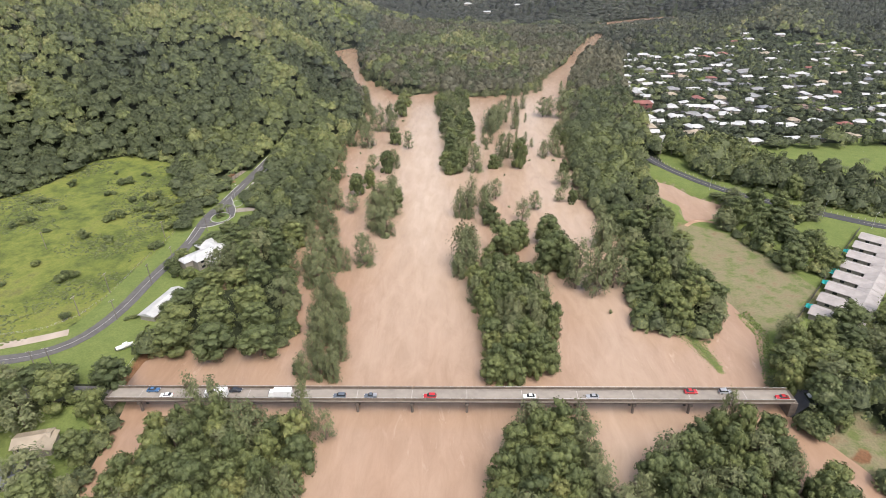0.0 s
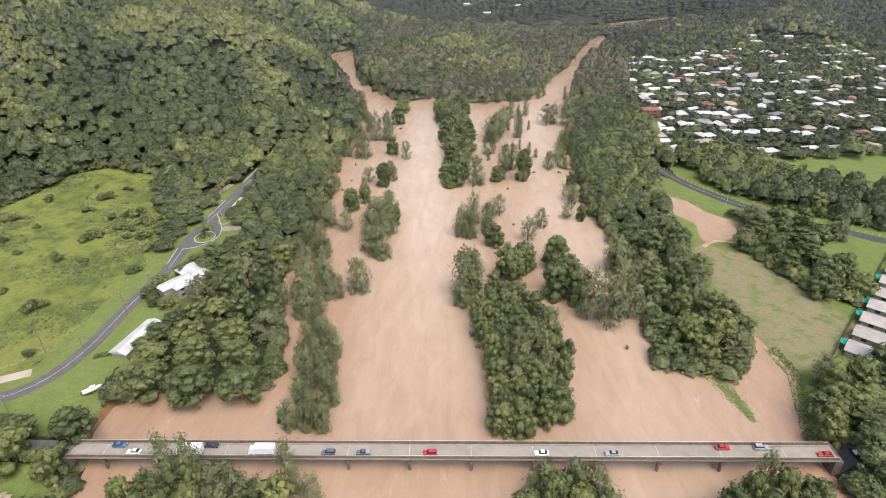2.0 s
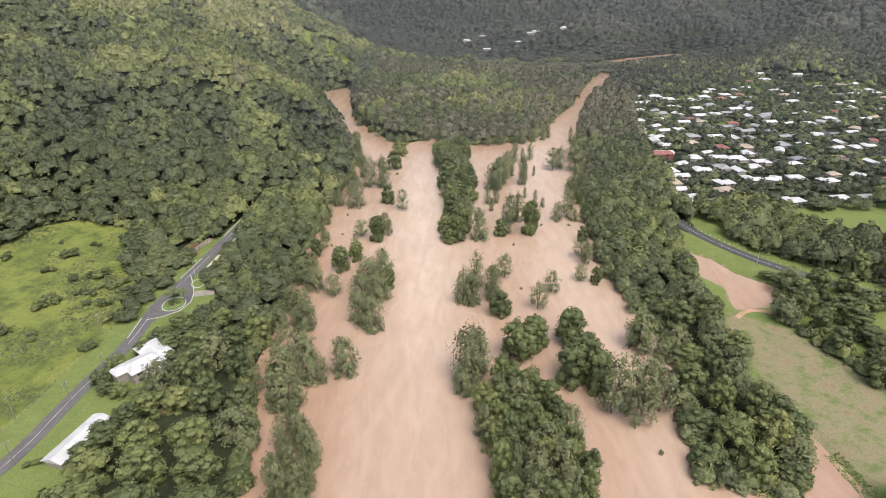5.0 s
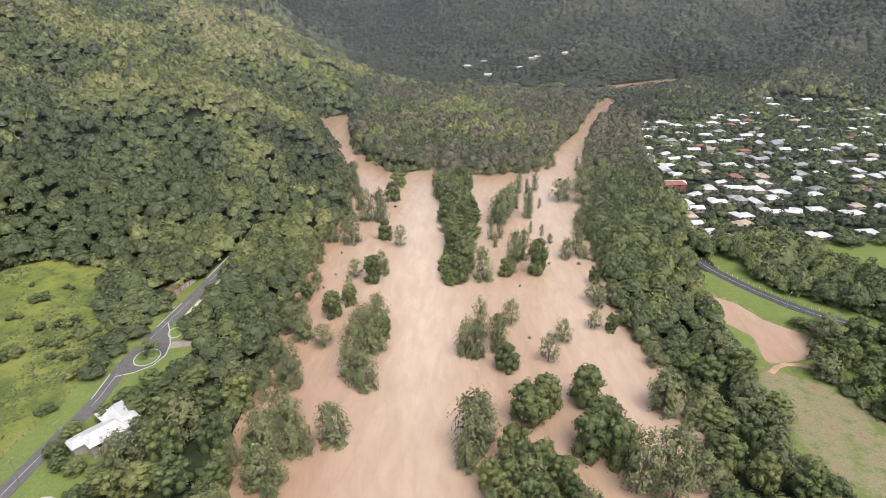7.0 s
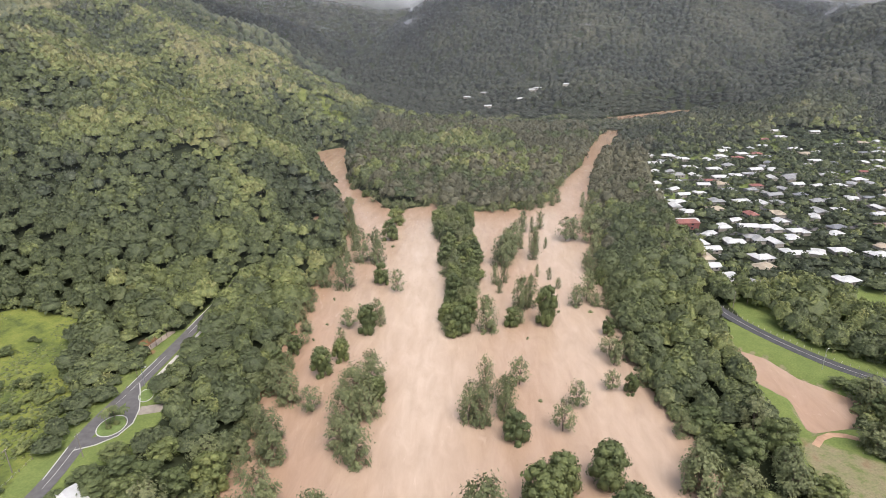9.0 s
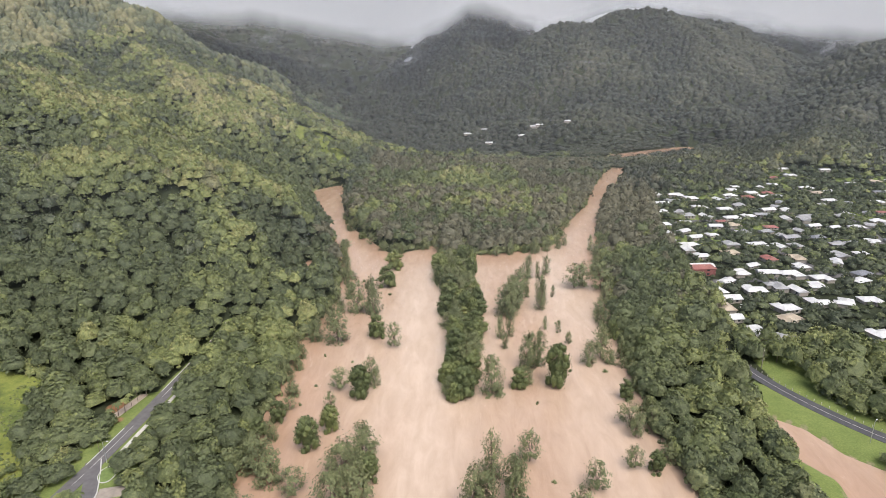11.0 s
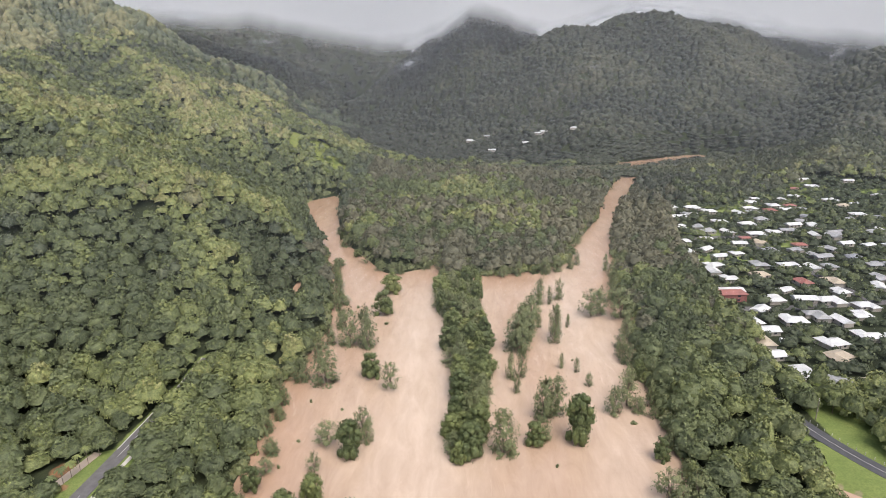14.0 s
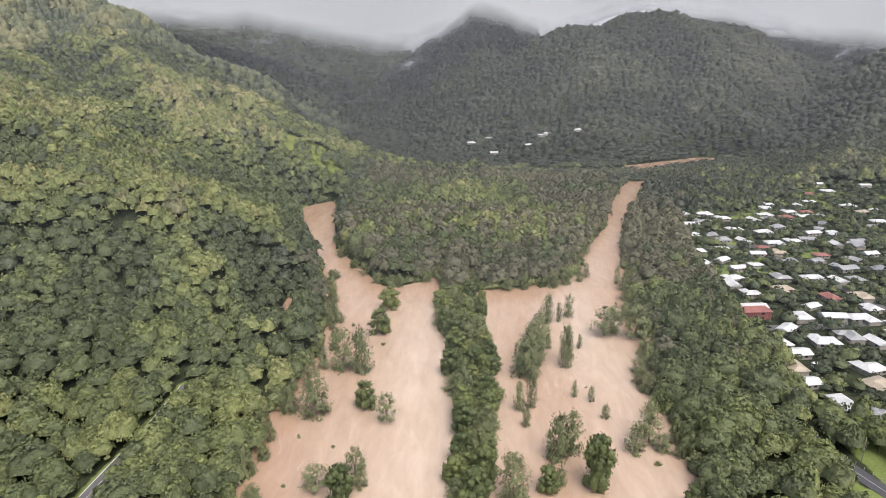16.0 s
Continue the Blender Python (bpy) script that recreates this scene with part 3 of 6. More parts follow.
road_west = strip("road", ROAD_WEST, 3.2, height, 0.10, M_ASPHALT, "narrow grey asphalt country road beside the meadow", "road")
strip("centre_line", ROAD_WEST, 0.09, height, 0.14, M_LINE, "worn white centre line", parent=road_west, thick=0.03)
strip("edge_line", ROAD_WEST[9:], 0.22, height, 0.14, M_LINE, "white kerb edge line", parent=road_west, side=3.0, thick=0.05)
road_east = strip("road", ROAD_EAST, 3.6, height, 0.10, M_DARKROAD, "dark wet asphalt road curving past a grass verge", "road")
strip("centre_line", ROAD_EAST, 0.09, height, 0.14, M_LINE, "white centre line", parent=road_east, thick=0.03)
APPROACH_W = [(-122, 162.3), (-135, 162.3), (-160, 163), (-200, 165), (-260, 167)]
APPROACH_E = [(117, 162.3), (135, 163), (160, 166), (190, 172), (240, 185)]
strip("road", APPROACH_W, 4.0, height, 0.08, M_ASPHALT, "grey asphalt approach road to the bridge", "road")
strip("road", APPROACH_E, 4.0, height, 0.08, M_DARKROAD, "dark asphalt approach road to the bridge", "road")
FOOTPATH = [(131, 306), (134, 313), (140, 315), (147, 313), (150, 309)]
strip("footpath", FOOTPATH, 1.3, height, 0.08, M_PATHDIRT, "muddy pale footpath looping across the grass", "path")
strip("puddle", [(-196, 192), (-183, 195.5), (-172, 199.5), (-164, 204)], 2.4, height, 0.02, M_SILT, "muddy puddle beside the country road", "puddle", thick=0.1)

# ---- the bridge ----
BX0, BX1, BY0, BY1, BZ = -123.0, 118.0, 159.15, 165.55, 6.3
bridge = thing("bridge", pose(0, 0, 0), "long low concrete road bridge standing in flood water", "bridge")
PIERS = [5.0 + 19.5 * k for k in range(-6, 6)]
EDGES = [BX0] + PIERS + [BX1]
for a, b in zip(EDGES, EDGES[1:]):
    part("deck", boxed(a + 0.03, b - 0.03, BY0, BY1, BZ - 0.32, BZ, bevel=0.03), M_DECK, bridge, "pale worn concrete deck span")
for k in range(4):
    y = BY0 + 0.95 + k * (BY1 - BY0 - 1.9) / 3
    bm = boxed(BX0, BX1, y - 0.22, y + 0.22, BZ - 1.35, BZ - 0.33)
    box(bm, BX0, BX1, y - 0.38, y + 0.38, BZ - 1.52, BZ - 1.35)
    part("girder", bm, M_DARKCONC, bridge, "dark concrete girder")
for y, s in ((BY0 + 0.14, -1), (BY1 - 0.14, 1)):
    part("kerb", boxed(BX0, BX1, y - s * 0.55 - 0.22, y - s * 0.55 + 0.22, BZ + 0.004, BZ + 0.16, bevel=0.03), M_CONCRETE, bridge, "concrete kerb")
    part("ledge", boxed(BX0, BX1, y + s * 0.16 - 0.08, y + s * 0.16 + 0.08, BZ - 0.6, BZ - 0.33), M_CONCRETE, bridge, "pale concrete ledge")
    for a, b in zip(EDGES, EDGES[1:]):
        part("parapet", boxed(a + 0.04, b - 0.04, y - 0.14, y + 0.14, BZ + 0.004, BZ + 0.95, bevel=0.04), M_PARAPET, bridge, "dirty brown concrete parapet")
        for i in range(5):
            x = a + (b - a) * (i + 0.5) / 5
            part("rail_post", boxed(x - 0.06, x + 0.06, y - 0.06, y + 0.06, BZ + 0.95, BZ + 1.2), M_STEEL, bridge)
    bm = bmesh.new()
    rod(bm, (BX0, y, BZ + 1.22), (BX1, y, BZ + 1.22), 0.05, 0.05, 6)
    part("rail", bm, M_STEEL, bridge, "galvanised top rail")
for x in PIERS:
    part("expansion_joint", boxed(x - 0.09, x + 0.09, BY0 + 0.9, BY1 - 0.9, BZ - 0.02, BZ + 0.012), M_JOINT, bridge, "pale expansion joint")
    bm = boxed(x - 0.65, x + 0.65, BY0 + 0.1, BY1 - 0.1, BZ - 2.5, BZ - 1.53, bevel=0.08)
    pier = part("pier", bm, M_DARKCONC, bridge, "dark concrete pier with headstock")
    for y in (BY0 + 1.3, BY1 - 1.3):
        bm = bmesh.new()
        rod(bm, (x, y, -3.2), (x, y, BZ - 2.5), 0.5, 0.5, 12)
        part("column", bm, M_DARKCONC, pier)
for x in (BX0, BX1):
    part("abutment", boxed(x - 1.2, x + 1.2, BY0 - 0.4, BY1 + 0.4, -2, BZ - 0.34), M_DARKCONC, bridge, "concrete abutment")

# ---- single trees: in the flood, on the islands and along the banks ----
def sprays(rng, limbs, leaves, size, reach, z0, z1):
    """A see-through crown: limbs sweep up and out to an uneven outline, with leaf tufts along their outer halves."""
    at, out, ends = [], [], []
    for k in range(limbs):
        u = (k + rng.uniform(0, 1)) / limbs
        z = z0 + (z1 - z0) * u
        wide = reach * math.sqrt(max(0.05, 1 - ((u - 0.36) / 0.68) ** 2)) * rng.uniform(0.62, 1.08)
        a = k * 2.4 + rng.uniform(-0.5, 0.5)
        tip = np.array([wide * math.cos(a), wide * math.sin(a), z + rng.uniform(-0.6, 0.9)])
        root = np.array([0.0, 0.0, max(1.0, z - 0.75 * wide)])
        m = leaves // limbs
        w = rng.uniform(0.30, 1.05, (m, 1)) ** 0.7
        at.append(root + (tip - root) * w + rng.normal(0, 1, (m, 3)) * np.array([0.55, 0.55, 0.75]) * (0.5 + 0.6 * w))
        d = (tip - root) / np.linalg.norm(tip - root)
        out.append(np.repeat((d * np.array([1, 1, 0.5]) + np.array([0, 0, 0.45]))[None], m, 0))
        ends.append((tip, None))
    at, out = np.concatenate(at), np.concatenate(out)
    n = len(at)
    nrm = out + rng.normal(scale=0.26, size=out.shape)
    nrm /= np.linalg.norm(nrm, axis=1)[:, None]
    a = np.cross(nrm, rng.normal(size=nrm.shape))
    a /= np.linalg.norm(a, axis=1)[:, None]
    b = np.cross(nrm, a)
    s = size * rng.uniform(0.6, 1.35, (n, 1))
    v = np.stack([at + a * s * 1.25, at - a * s * 0.6 + b * s * 0.7, at - a * s * 0.6 - b * s * 0.7], 1).reshape(-1, 3)
    return v, np.arange(n * 3).reshape(-1, 3), np.repeat(rng.uniform(-0.05, 0.05, n), 3), ends


def tree_kind(seed, style, mat, name, label, category="tree"):
    """One tree 10 m wide and 16 m high, standing at the origin; its trunk starts below the water."""
    rng = np.random.default_rng(seed)
    lumps, core, droop = [], 0.78, 0.0
    if style == "dense":
        for k in range(15):
            a, r = k * 2.4 + rng.uniform(-0.4, 0.4), 3.7 * math.sqrt((k + 0.3) / 15)
            z = 13.2 - 0.34 * r * r + rng.uniform(-1.3, 1.2)
            s = rng.uniform(1.05, 1.9)
            lumps.append((np.array([r * math.cos(a), r * math.sin(a), z]), np.array([s, s, s * rng.uniform(0.75, 1.1)])))
        for k in range(9):
            a = k * 2.4 + rng.uniform(-0.5, 0.5)
            s = rng.uniform(1.2, 2.1)
            r = rng.uniform(2.6, 3.7)
            lumps.append((np.array([r * math.cos(a), r * math.sin(a), rng.uniform(2.5, 8.0)]), np.array([s, s, s * 1.5])))
        lumps.append((np.array([0.0, 0.0, 7.2]), np.array([3.3, 3.3, 5.2])))
        leaves, size, core = 1450, 0.375, 0.80
    elif style == "feather":
        limbs, leaves, size, reach, z0, z1 = 36, 1500, 0.37, 4.4, 2.2, 16.0
    elif style == "olive":
        limbs, leaves, size, reach, z0, z1 = 46, 2000, 0.41, 5.2, 2.0, 14.8
    elif style == "bare":
        limbs, leaves, size, reach, z0, z1 = 28, 1000, 0.40, 5.0, 4.0, 15.5
    elif style == "palm":
        lumps.append((np.array([0.0, 0.0, 14.6]), np.array([0.5, 0.5, 0.6])))
        leaves, size, core = 6, 0.3, 0.5
    else:
        for k in range(6):
            a, r = k * 2.4, rng.uniform(0, 2.8)
            s = rng.uniform(1.6, 2.8)
            lumps.append((np.array([r * math.cos(a), r * math.sin(a), rng.uniform(3, 10)]), np.array([s, s, s * 1.7])))
        leaves, size, core = 420, 0.75, 0.75
    if style in ("feather", "olive", "bare"):
        v, f, t, lumps = sprays(rng, limbs, leaves, size, reach, z0, z1)
    else:
        v, f, t = crown(rng, lumps, BALL1, leaves, size, droop, core)
    if style == "palm":
        fv, ff = [], []
        for k in range(15):
            a, up = k * 2.4, rng.uniform(-0.2, 1.0)
            c, s = math.cos(a), math.sin(a)
            for i in range(6):
                u = i / 5
                r, z, w = 4.6 * u, 14.8 + 2.6 * up * u - 3.6 * u * u, 0.75 * math.sin(math.pi * (0.12 + 0.8 * u))
                fv += [(r * c - w * s, r * s + w * c, z - 0.35), (r * c, r * s, z), (r * c + w * s, r * s - w * c, z - 0.35)]
            o = k * 18
            for i in range(5):
                p, q = o + i * 3, o + i * 3 + 3
                ff += [(p, p + 1, q + 1), (p, q + 1, q), (p + 1, p + 2, q + 2), (p + 1, q + 2, q + 1)]
        f = np.concatenate([f, np.array(ff) + len(v)])
        v, t = np.concatenate([v, np.array(fv)]), np.concatenate([t, np.zeros(len(fv))])
    ob = thing(name, pose(0, 0, 0), label, category)
    link_mesh("crown", v, f, [mat], ob, smooth=True, tint=np.clip(rng.uniform(0.3, 0.6) + t, 0, 1))
    bm = bmesh.new()
    lean = (rng.uniform(-0.5, 0.5), rng.uniform(-0.5, 0.5))
    fork = (lean[0], lean[1], 5.0)
    if style == "palm":
        rod(bm, (0, 0, -1.0), (0, 0, 14.8), 0.26, 0.17, 7)
    else:
        rod(bm, (0, 0, -3.0), fork, 0.42, 0.30, 7)
        for c, r in sorted(lumps, key=lambda q: -q[0][2])[:7 if style in ("dense", "bush") else 5]:
            rod(bm, fork if rng.random() < 0.6 else (lean[0] * 0.6, lean[1] * 0.6, 3.4), tuple(c), 0.15, 0.04, 4)
    part("trunk", bm, M_BARK, ob)
    return ob


STYLES = {
    "dense": [tree_kind(s, "dense", M_GREEN, "broadleaf_tree", "dense dark green broadleaf tree standing in flood water") for s in (1, 2, 3, 4, 5)],
    "olive": [tree_kind(s, "olive", M_OLIVE, "paperbark_tree", "olive green paperbark tree with a ragged crown in flood water") for s in (11, 12, 13, 14)],
    "feather": [tree_kind(s, "feather", M_OLIVE, "river_oak", "feathery grey green river oak standing in flood water") for s in (21, 22, 23)],
    "bare": [tree_kind(s, "bare", M_OLIVE, "sparse_tree", "sparse half bare tree with thin branches in flood water") for s in (31, 32, 33)],
    "bush": [tree_kind(s, "bush", M_OLIVE, "drowned_bush", "small drowned bush with its top above the water", "bush") for s in (41, 42)],
    "shrub": [tree_kind(s, "bush", M_GREEN, "shrub", "rounded green shrub growing in the meadow grass", "shrub") for s in (51, 52, 53)],
    "palm": [tree_kind(s, "palm", M_GREEN, "palm_tree", "slender palm tree with drooping green fronds", "palm") for s in (61, 62)],
    "forest": [tree_kind(s, "dense", M_GREEN, "rainforest_tree", "large rainforest tree with a dense green domed crown") for s in (81, 82, 83, 84, 85)],
    "garden": [tree_kind(s, "dense", M_GREEN, "garden_tree", "round green tree standing on grass near the road") for s in (71, 72)],
}
used = set()
tree_rng = random.Random(7)


def plant(style, x, y, h, w, z=0.0, group="trees in the flood"):
    kinds = STYLES[style]
    if z == 0.0:
        sunk = 0.22 * h if style in ("dense", "olive", "feather") else 0.08 * h
        h, z = h + sunk, -sunk
    ob = tree_rng.choice(kinds)
    m = pose(x, y, z, tree_rng.uniform(-3, 3), tree_rng.uniform(-3, 3), tree_rng.uniform(0, 360)) @ Matrix.Diagonal((w / 10, w / 10, h / 16, 1))
    if ob.name not in used:
        used.add(ob.name)
        ob.matrix_basis = m
        made = ob
    else:
        base = ob.matrix_basis.copy()
        ob.matrix_basis = Matrix.Identity(4)
        made = copy_thing(ob, m)
        ob.matrix_basis = base
    tagged(made, group=group)
    return made


# x, y, height, width
FLOOD_FEATHER = [(-83, 565, 22, 6), (-65, 498, 24, 11), (-69, 455, 24, 12), (-70, 300, 15, 9), (-73, 337, 18, 9), (-54, 261, 14, 4), (-73, 312, 17, 9),
                 (-42, 407, 12, 5), (50, 556, 19, 8), (51, 499, 27, 7), (53, 508, 20, 6), (23, 459, 16, 5), (28, 461, 22, 5), (57, 466, 9, 3), (40, 428, 22, 8), (66, 428, 15, 7), (11, 341, 21, 7), (64, 564, 16, 6)]
FLOOD_OLIVE = [(-54, 495, 25, 12), (-46, 342, 17, 14), (-40, 353, 16, 12), (-46, 323, 18, 14), (-38, 327, 18, 12), (-46, 308, 16, 11), (-39, 300, 18, 13), (-80, 345, 16, 13),
               (-67, 277, 18, 14), (-59, 262, 18, 11), (-71, 262, 21, 13), (-65, 246, 19, 14), (-46, 267, 18, 12), (29, 490, 21, 15), (33, 503, 19, 14), (37, 517, 18, 14), (42, 531, 17, 13),
               (15, 400, 21, 12), (34, 424, 21, 11), (80, 284, 20, 14), (5, 262, 26, 14), (8, 268, 22, 12), (3, 254, 14, 9), (3, 325, 19, 9), (8, 322, 19, 10), (18, 327, 21, 9)]
FLOOD_DENSE = [(-48, 398, 19, 12), (-48, 461, 15, 11), (-63, 359, 17, 11), (-57, 371, 14, 9), (-49, 580, 16, 15), (-50, 541, 18, 13), (-36, 338, 14, 9), (46, 407, 26, 13), (21, 313, 14, 12),
               (25, 277, 21, 17), (34, 285, 18, 14), (50, 290, 20, 15), (46, 262, 20, 15), (52, 266, 22, 15), (56, 257, 20, 15), (28, 405, 12, 9)]
FLOOD_BARE = [(-59, 406, 11, 11), (-62, 331, 12, 11), (-45, 415, 12, 9), (74, 434, 19, 12), (80, 536, 18, 16), (86, 541, 17, 14), (97, 533, 21, 18), (114, 563, 18, 12), (72, 373, 12, 12), (66, 346, 10, 8),
              (49, 334, 12, 10), (40, 318, 15, 10), (26, 350, 14, 10), (18, 335, 15, 9), (-37, 450, 15, 10), (58, 243, 26, 13), (64, 243, 24, 14), (70, 246, 23, 14), (76, 244, 20, 13), (66, 236, 20, 12), (-60, 388, 9, 6)]
for style, rows in (("feather", FLOOD_FEATHER), ("olive", FLOOD_OLIVE), ("dense", FLOOD_DENSE), ("bare", FLOOD_BARE)):
    for x, y, h, w in rows:
        if style == "feather":
            h, w = h * 0.86, w * 1.4
        plant(style, x, y, h, w)
# tops of drowned bushes
for k in range(26):
    x, y = tree_rng.uniform(-78, -40), tree_rng.uniform(330, 560)
    if k > 15:
        x, y = tree_rng.uniform(20, 80), tree_rng.uniform(330, 560)
    plant("bush", x, y, tree_rng.uniform(1.6, 3.2), tree_rng.uniform(1.5, 3.2), -0.5, "drowned bushes")
plant("bush", 70, 222, 3.0, 2.0, -0.4, "drowned bushes")


def grove(poly, gap, mixture, h0, h1, w0, w1, group, z=0.0, ground_z=None, seed=1, limit=200):
    """Trees at uneven gaps over a patch of the plan."""
    r = random.Random(seed)
    xs, ys = [p[0] for p in poly], [p[1] for p in poly]
    spots = []
    for _ in range(4000):
        x, y = r.uniform(min(xs), max(xs)), r.uniform(min(ys), max(ys))
        if inside(poly, np.array([x]), np.array([y]))[0] and all(math.hypot(x - a, y - b) > gap for a, b in spots):
            spots.append((x, y))
            if len(spots) >= limit:
                break
    for x, y in spots:
        style = r.choice(mixture)
        zz = z if ground_z is None else float(ground_z(np.array([x]), np.array([y]))[0])
        plant(style, x, y, r.uniform(h0, h1), r.uniform(w0, w1), zz, group)


MID_ISLE = [(-16, 592), (-15, 541), (-9, 516), (-7, 480), (-3, 436), (-7, 415), (-4, 392), (1, 391), (5, 402), (8, 430), (10, 455), (13, 500), (9, 545), (12, 574), (4, 594)]
NEAR_ISLE = [(8, 240), (10, 226), (16, 203), (15, 189), (13, 177), (36, 175), (38, 196), (43, 208), (40, 234), (30, 252), (16, 256)]
WEST_ISLE = [(-65, 224), (-58, 205), (-56, 186), (-58, 177), (-45, 176), (-45, 203), (-51, 229), (-58, 240)]
CLUMP_WEST = [(-104, 120), (-99, 132), (-97, 144), (-92, 150), (-77, 152), (-50, 146), (-46, 132), (-50, 112), (-106, 112)]
CLUMP_MID = [(12, 112), (17, 137), (20, 146), (26, 151), (43, 151), (42, 140), (46, 128), (49, 112)]
CLUMP_EAST = [(50, 112), (62, 134), (77, 144), (94, 149), (105, 146), (104, 134), (114, 124), (110, 112)]
grove(MID_ISLE, 6.0, ["dense", "dense", "olive", "forest"], 8, 18, 7, 14, "trees on the long island", seed=3)
grove(NEAR_ISLE, 5.6, ["dense", "dense", "dense", "olive"], 13, 19, 8, 12, "trees on the near island", seed=4)
grove(WEST_ISLE, 5.6, ["olive", "olive", "feather"], 11, 18, 6, 9, "river oaks in the flood", seed=5)
grove(CLUMP_WEST, 6.0, ["dense", "dense", "dense", "olive"], 13, 20, 9, 13, "trees below the bridge", seed=6)
grove(CLUMP_MID, 6.0, ["dense", "dense", "dense", "olive"], 13, 19, 9, 13, "trees below the bridge", seed=7)
grove(CLUMP_EAST, 6.0, ["dense", "dense", "olive"], 12, 18, 8, 12, "trees below the bridge", seed=8)
plant("feather", -88, 152, 22, 10), plant("feather", -81, 153, 21, 10), plant("feather", -50, 152, 21, 9), plant("bare", -43, 147, 14, 8)
plant("feather", 92, 153, 17, 8), plant("dense", -60, 181, 6, 6)
# trees standing off the banks, in shallow water
edge_rng = np.random.default_rng(17)
ex, ey = edge_rng.uniform(-185, 260, 9000), edge_rng.uniform(245, 640, 9000)
deep = depth_in(RIVER, ex, ey)
ok = (deep > 1.0) & (deep < 10.0) & (np.hypot(ex + 20, ey - 620) > 60) & ((ex < -40) | (ex > 40))
placed = []
for a, b in zip(ex[ok], ey[ok]):
    if len(placed) < 80 and edge_rng.random() < (0.5 if a < 0 else 0.4) and all(math.hypot(a - c, b - d) > 7 for c, d in placed):
        placed.append((a, b))
        k = edge_rng.random()
        style = "olive" if k < 0.45 else "feather" if k < 0.7 else "dense" if k < 0.85 else "bare"
        plant(style, float(a), float(b), float(edge_rng.uniform(6, 14)), float(edge_rng.uniform(5, 10)), group="trees off the banks")
# trees standing in the water along the ragged edge of the delta
fork_rng = np.random.default_rng(29)
for (ax, ay), (bx, by) in zip(FORK_BANK[2:24], FORK_BANK[3:25]):
    n = max(1, int(math.hypot(bx - ax, by - ay) / 13))
    for k in range(n):
        u, off = (k + fork_rng.uniform(0, 1)) / n, fork_rng.uniform(-1.0, 5.0)
        d = math.hypot(bx - ax, by - ay)
        x, y = ax + (bx - ax) * u + (by - ay) / d * off, ay + (by - ay) * u - (bx - ax) / d * off
        plant(str(fork_rng.choice(["olive", "olive", "dense", "feather", "bare"])), x, y, float(fork_rng.uniform(6, 11)), float(fork_rng.uniform(6, 11)), group="trees along the delta")
# slim young trees in the eastern channel
for a, b, h, w in ((57, 556, 12, 5), (50, 470, 8, 4), (24, 446, 9, 5), (60, 452, 7, 5), (33, 408, 8, 5), (80, 452, 9, 5), (62, 520, 8, 4), (45, 520, 9, 5)):
    plant("feather", a, b, h, w)
# shrubs and single trees on open ground
SHRUBS = [(-233, 299), (-206, 292), (-199, 322), (-203, 316), (-163, 279), (-181, 337), (-192, 346), (-164, 304), (-171, 214), (-192, 290), (-252, 309), (-255, 365), (-172, 350),
          (-201, 322), (-194, 327), (-163, 305), (-167, 322), (-185, 340), (-162, 279), (-225, 353), (-177, 337), (-167, 347), (-193, 391), (-240, 330), (-262, 340), (-215, 262), (-188, 250), (-222, 240), (-168, 333), (-174, 341), (-178, 352), (-184, 360), (-190, 372), (-172, 318), (-182, 318), (-188, 330), (-205, 345), (-220, 372), (-212, 384), (-236, 386)]
for x, y in SHRUBS:
    w = tree_rng.uniform(4.5, 8.5)
    for k in range(tree_rng.choice((1, 2, 2, 3))):
        bx, by = x + tree_rng.uniform(-4, 4) * (k > 0), y + tree_rng.uniform(-4, 4) * (k > 0)
        plant("shrub", bx, by, w * tree_rng.uniform(0.55, 0.8), w * tree_rng.uniform(0.7, 1.1), float(height(bx, by)) - 0.4, "meadow shrubs")
for x, y in [(-152.5, 373), (-151.5, 377), (-150.5, 381), (-149.5, 385.5), (-148.5, 390), (-147.5, 394), (-155, 404), (-150, 364), (-146, 352), (-141, 320), (-139.5, 317), (-138, 320.5), (-134.5, 321), (-131, 345), (-129, 352)]:
    plant("palm", x + tree_rng.uniform(-1, 1), y + tree_rng.uniform(-1, 1), tree_rng.uniform(6, 8.5), tree_rng.uniform(4.4, 5.6), float(height(x, y)), "palms by the road")
for x, y in [(262, 352), (270, 358), (255, 372), (282, 372), (274, 384), (160, 424), (150, 430)]:
    plant("palm", x, y, tree_rng.uniform(10, 14), tree_rng.uniform(6, 8), float(height(x, y)), "palms by the park")
for x, y, h, w in [(168, 342, 5, 12), (173, 340, 5, 10), (163, 345, 4.5, 9), (127, 160, 14, 12), (130, 152, 9, 8), (-142, 326, 2.5, 5), (152, 428, 10, 9), (170, 420, 9, 8), (128, 155, 13, 12), (122, 150, 9, 9),
                   (-141, 256, 8, 9), (-140, 265, 8, 9), (-136, 250, 6, 7), (-130, 249, 6, 8), (-122, 247, 5, 7), (-133, 274, 9, 9), (-117, 268, 8, 8), (-114, 258, 8, 9), (-123, 213, 11, 11), (-121, 222, 11, 12), (-119, 232, 10, 11)]:
    plant("garden", x, y, h, w, float(height(x, y)) - 0.4, "trees by the roads")

# ---- the forest, by distance ----
wood_rng = np.random.default_rng(5)


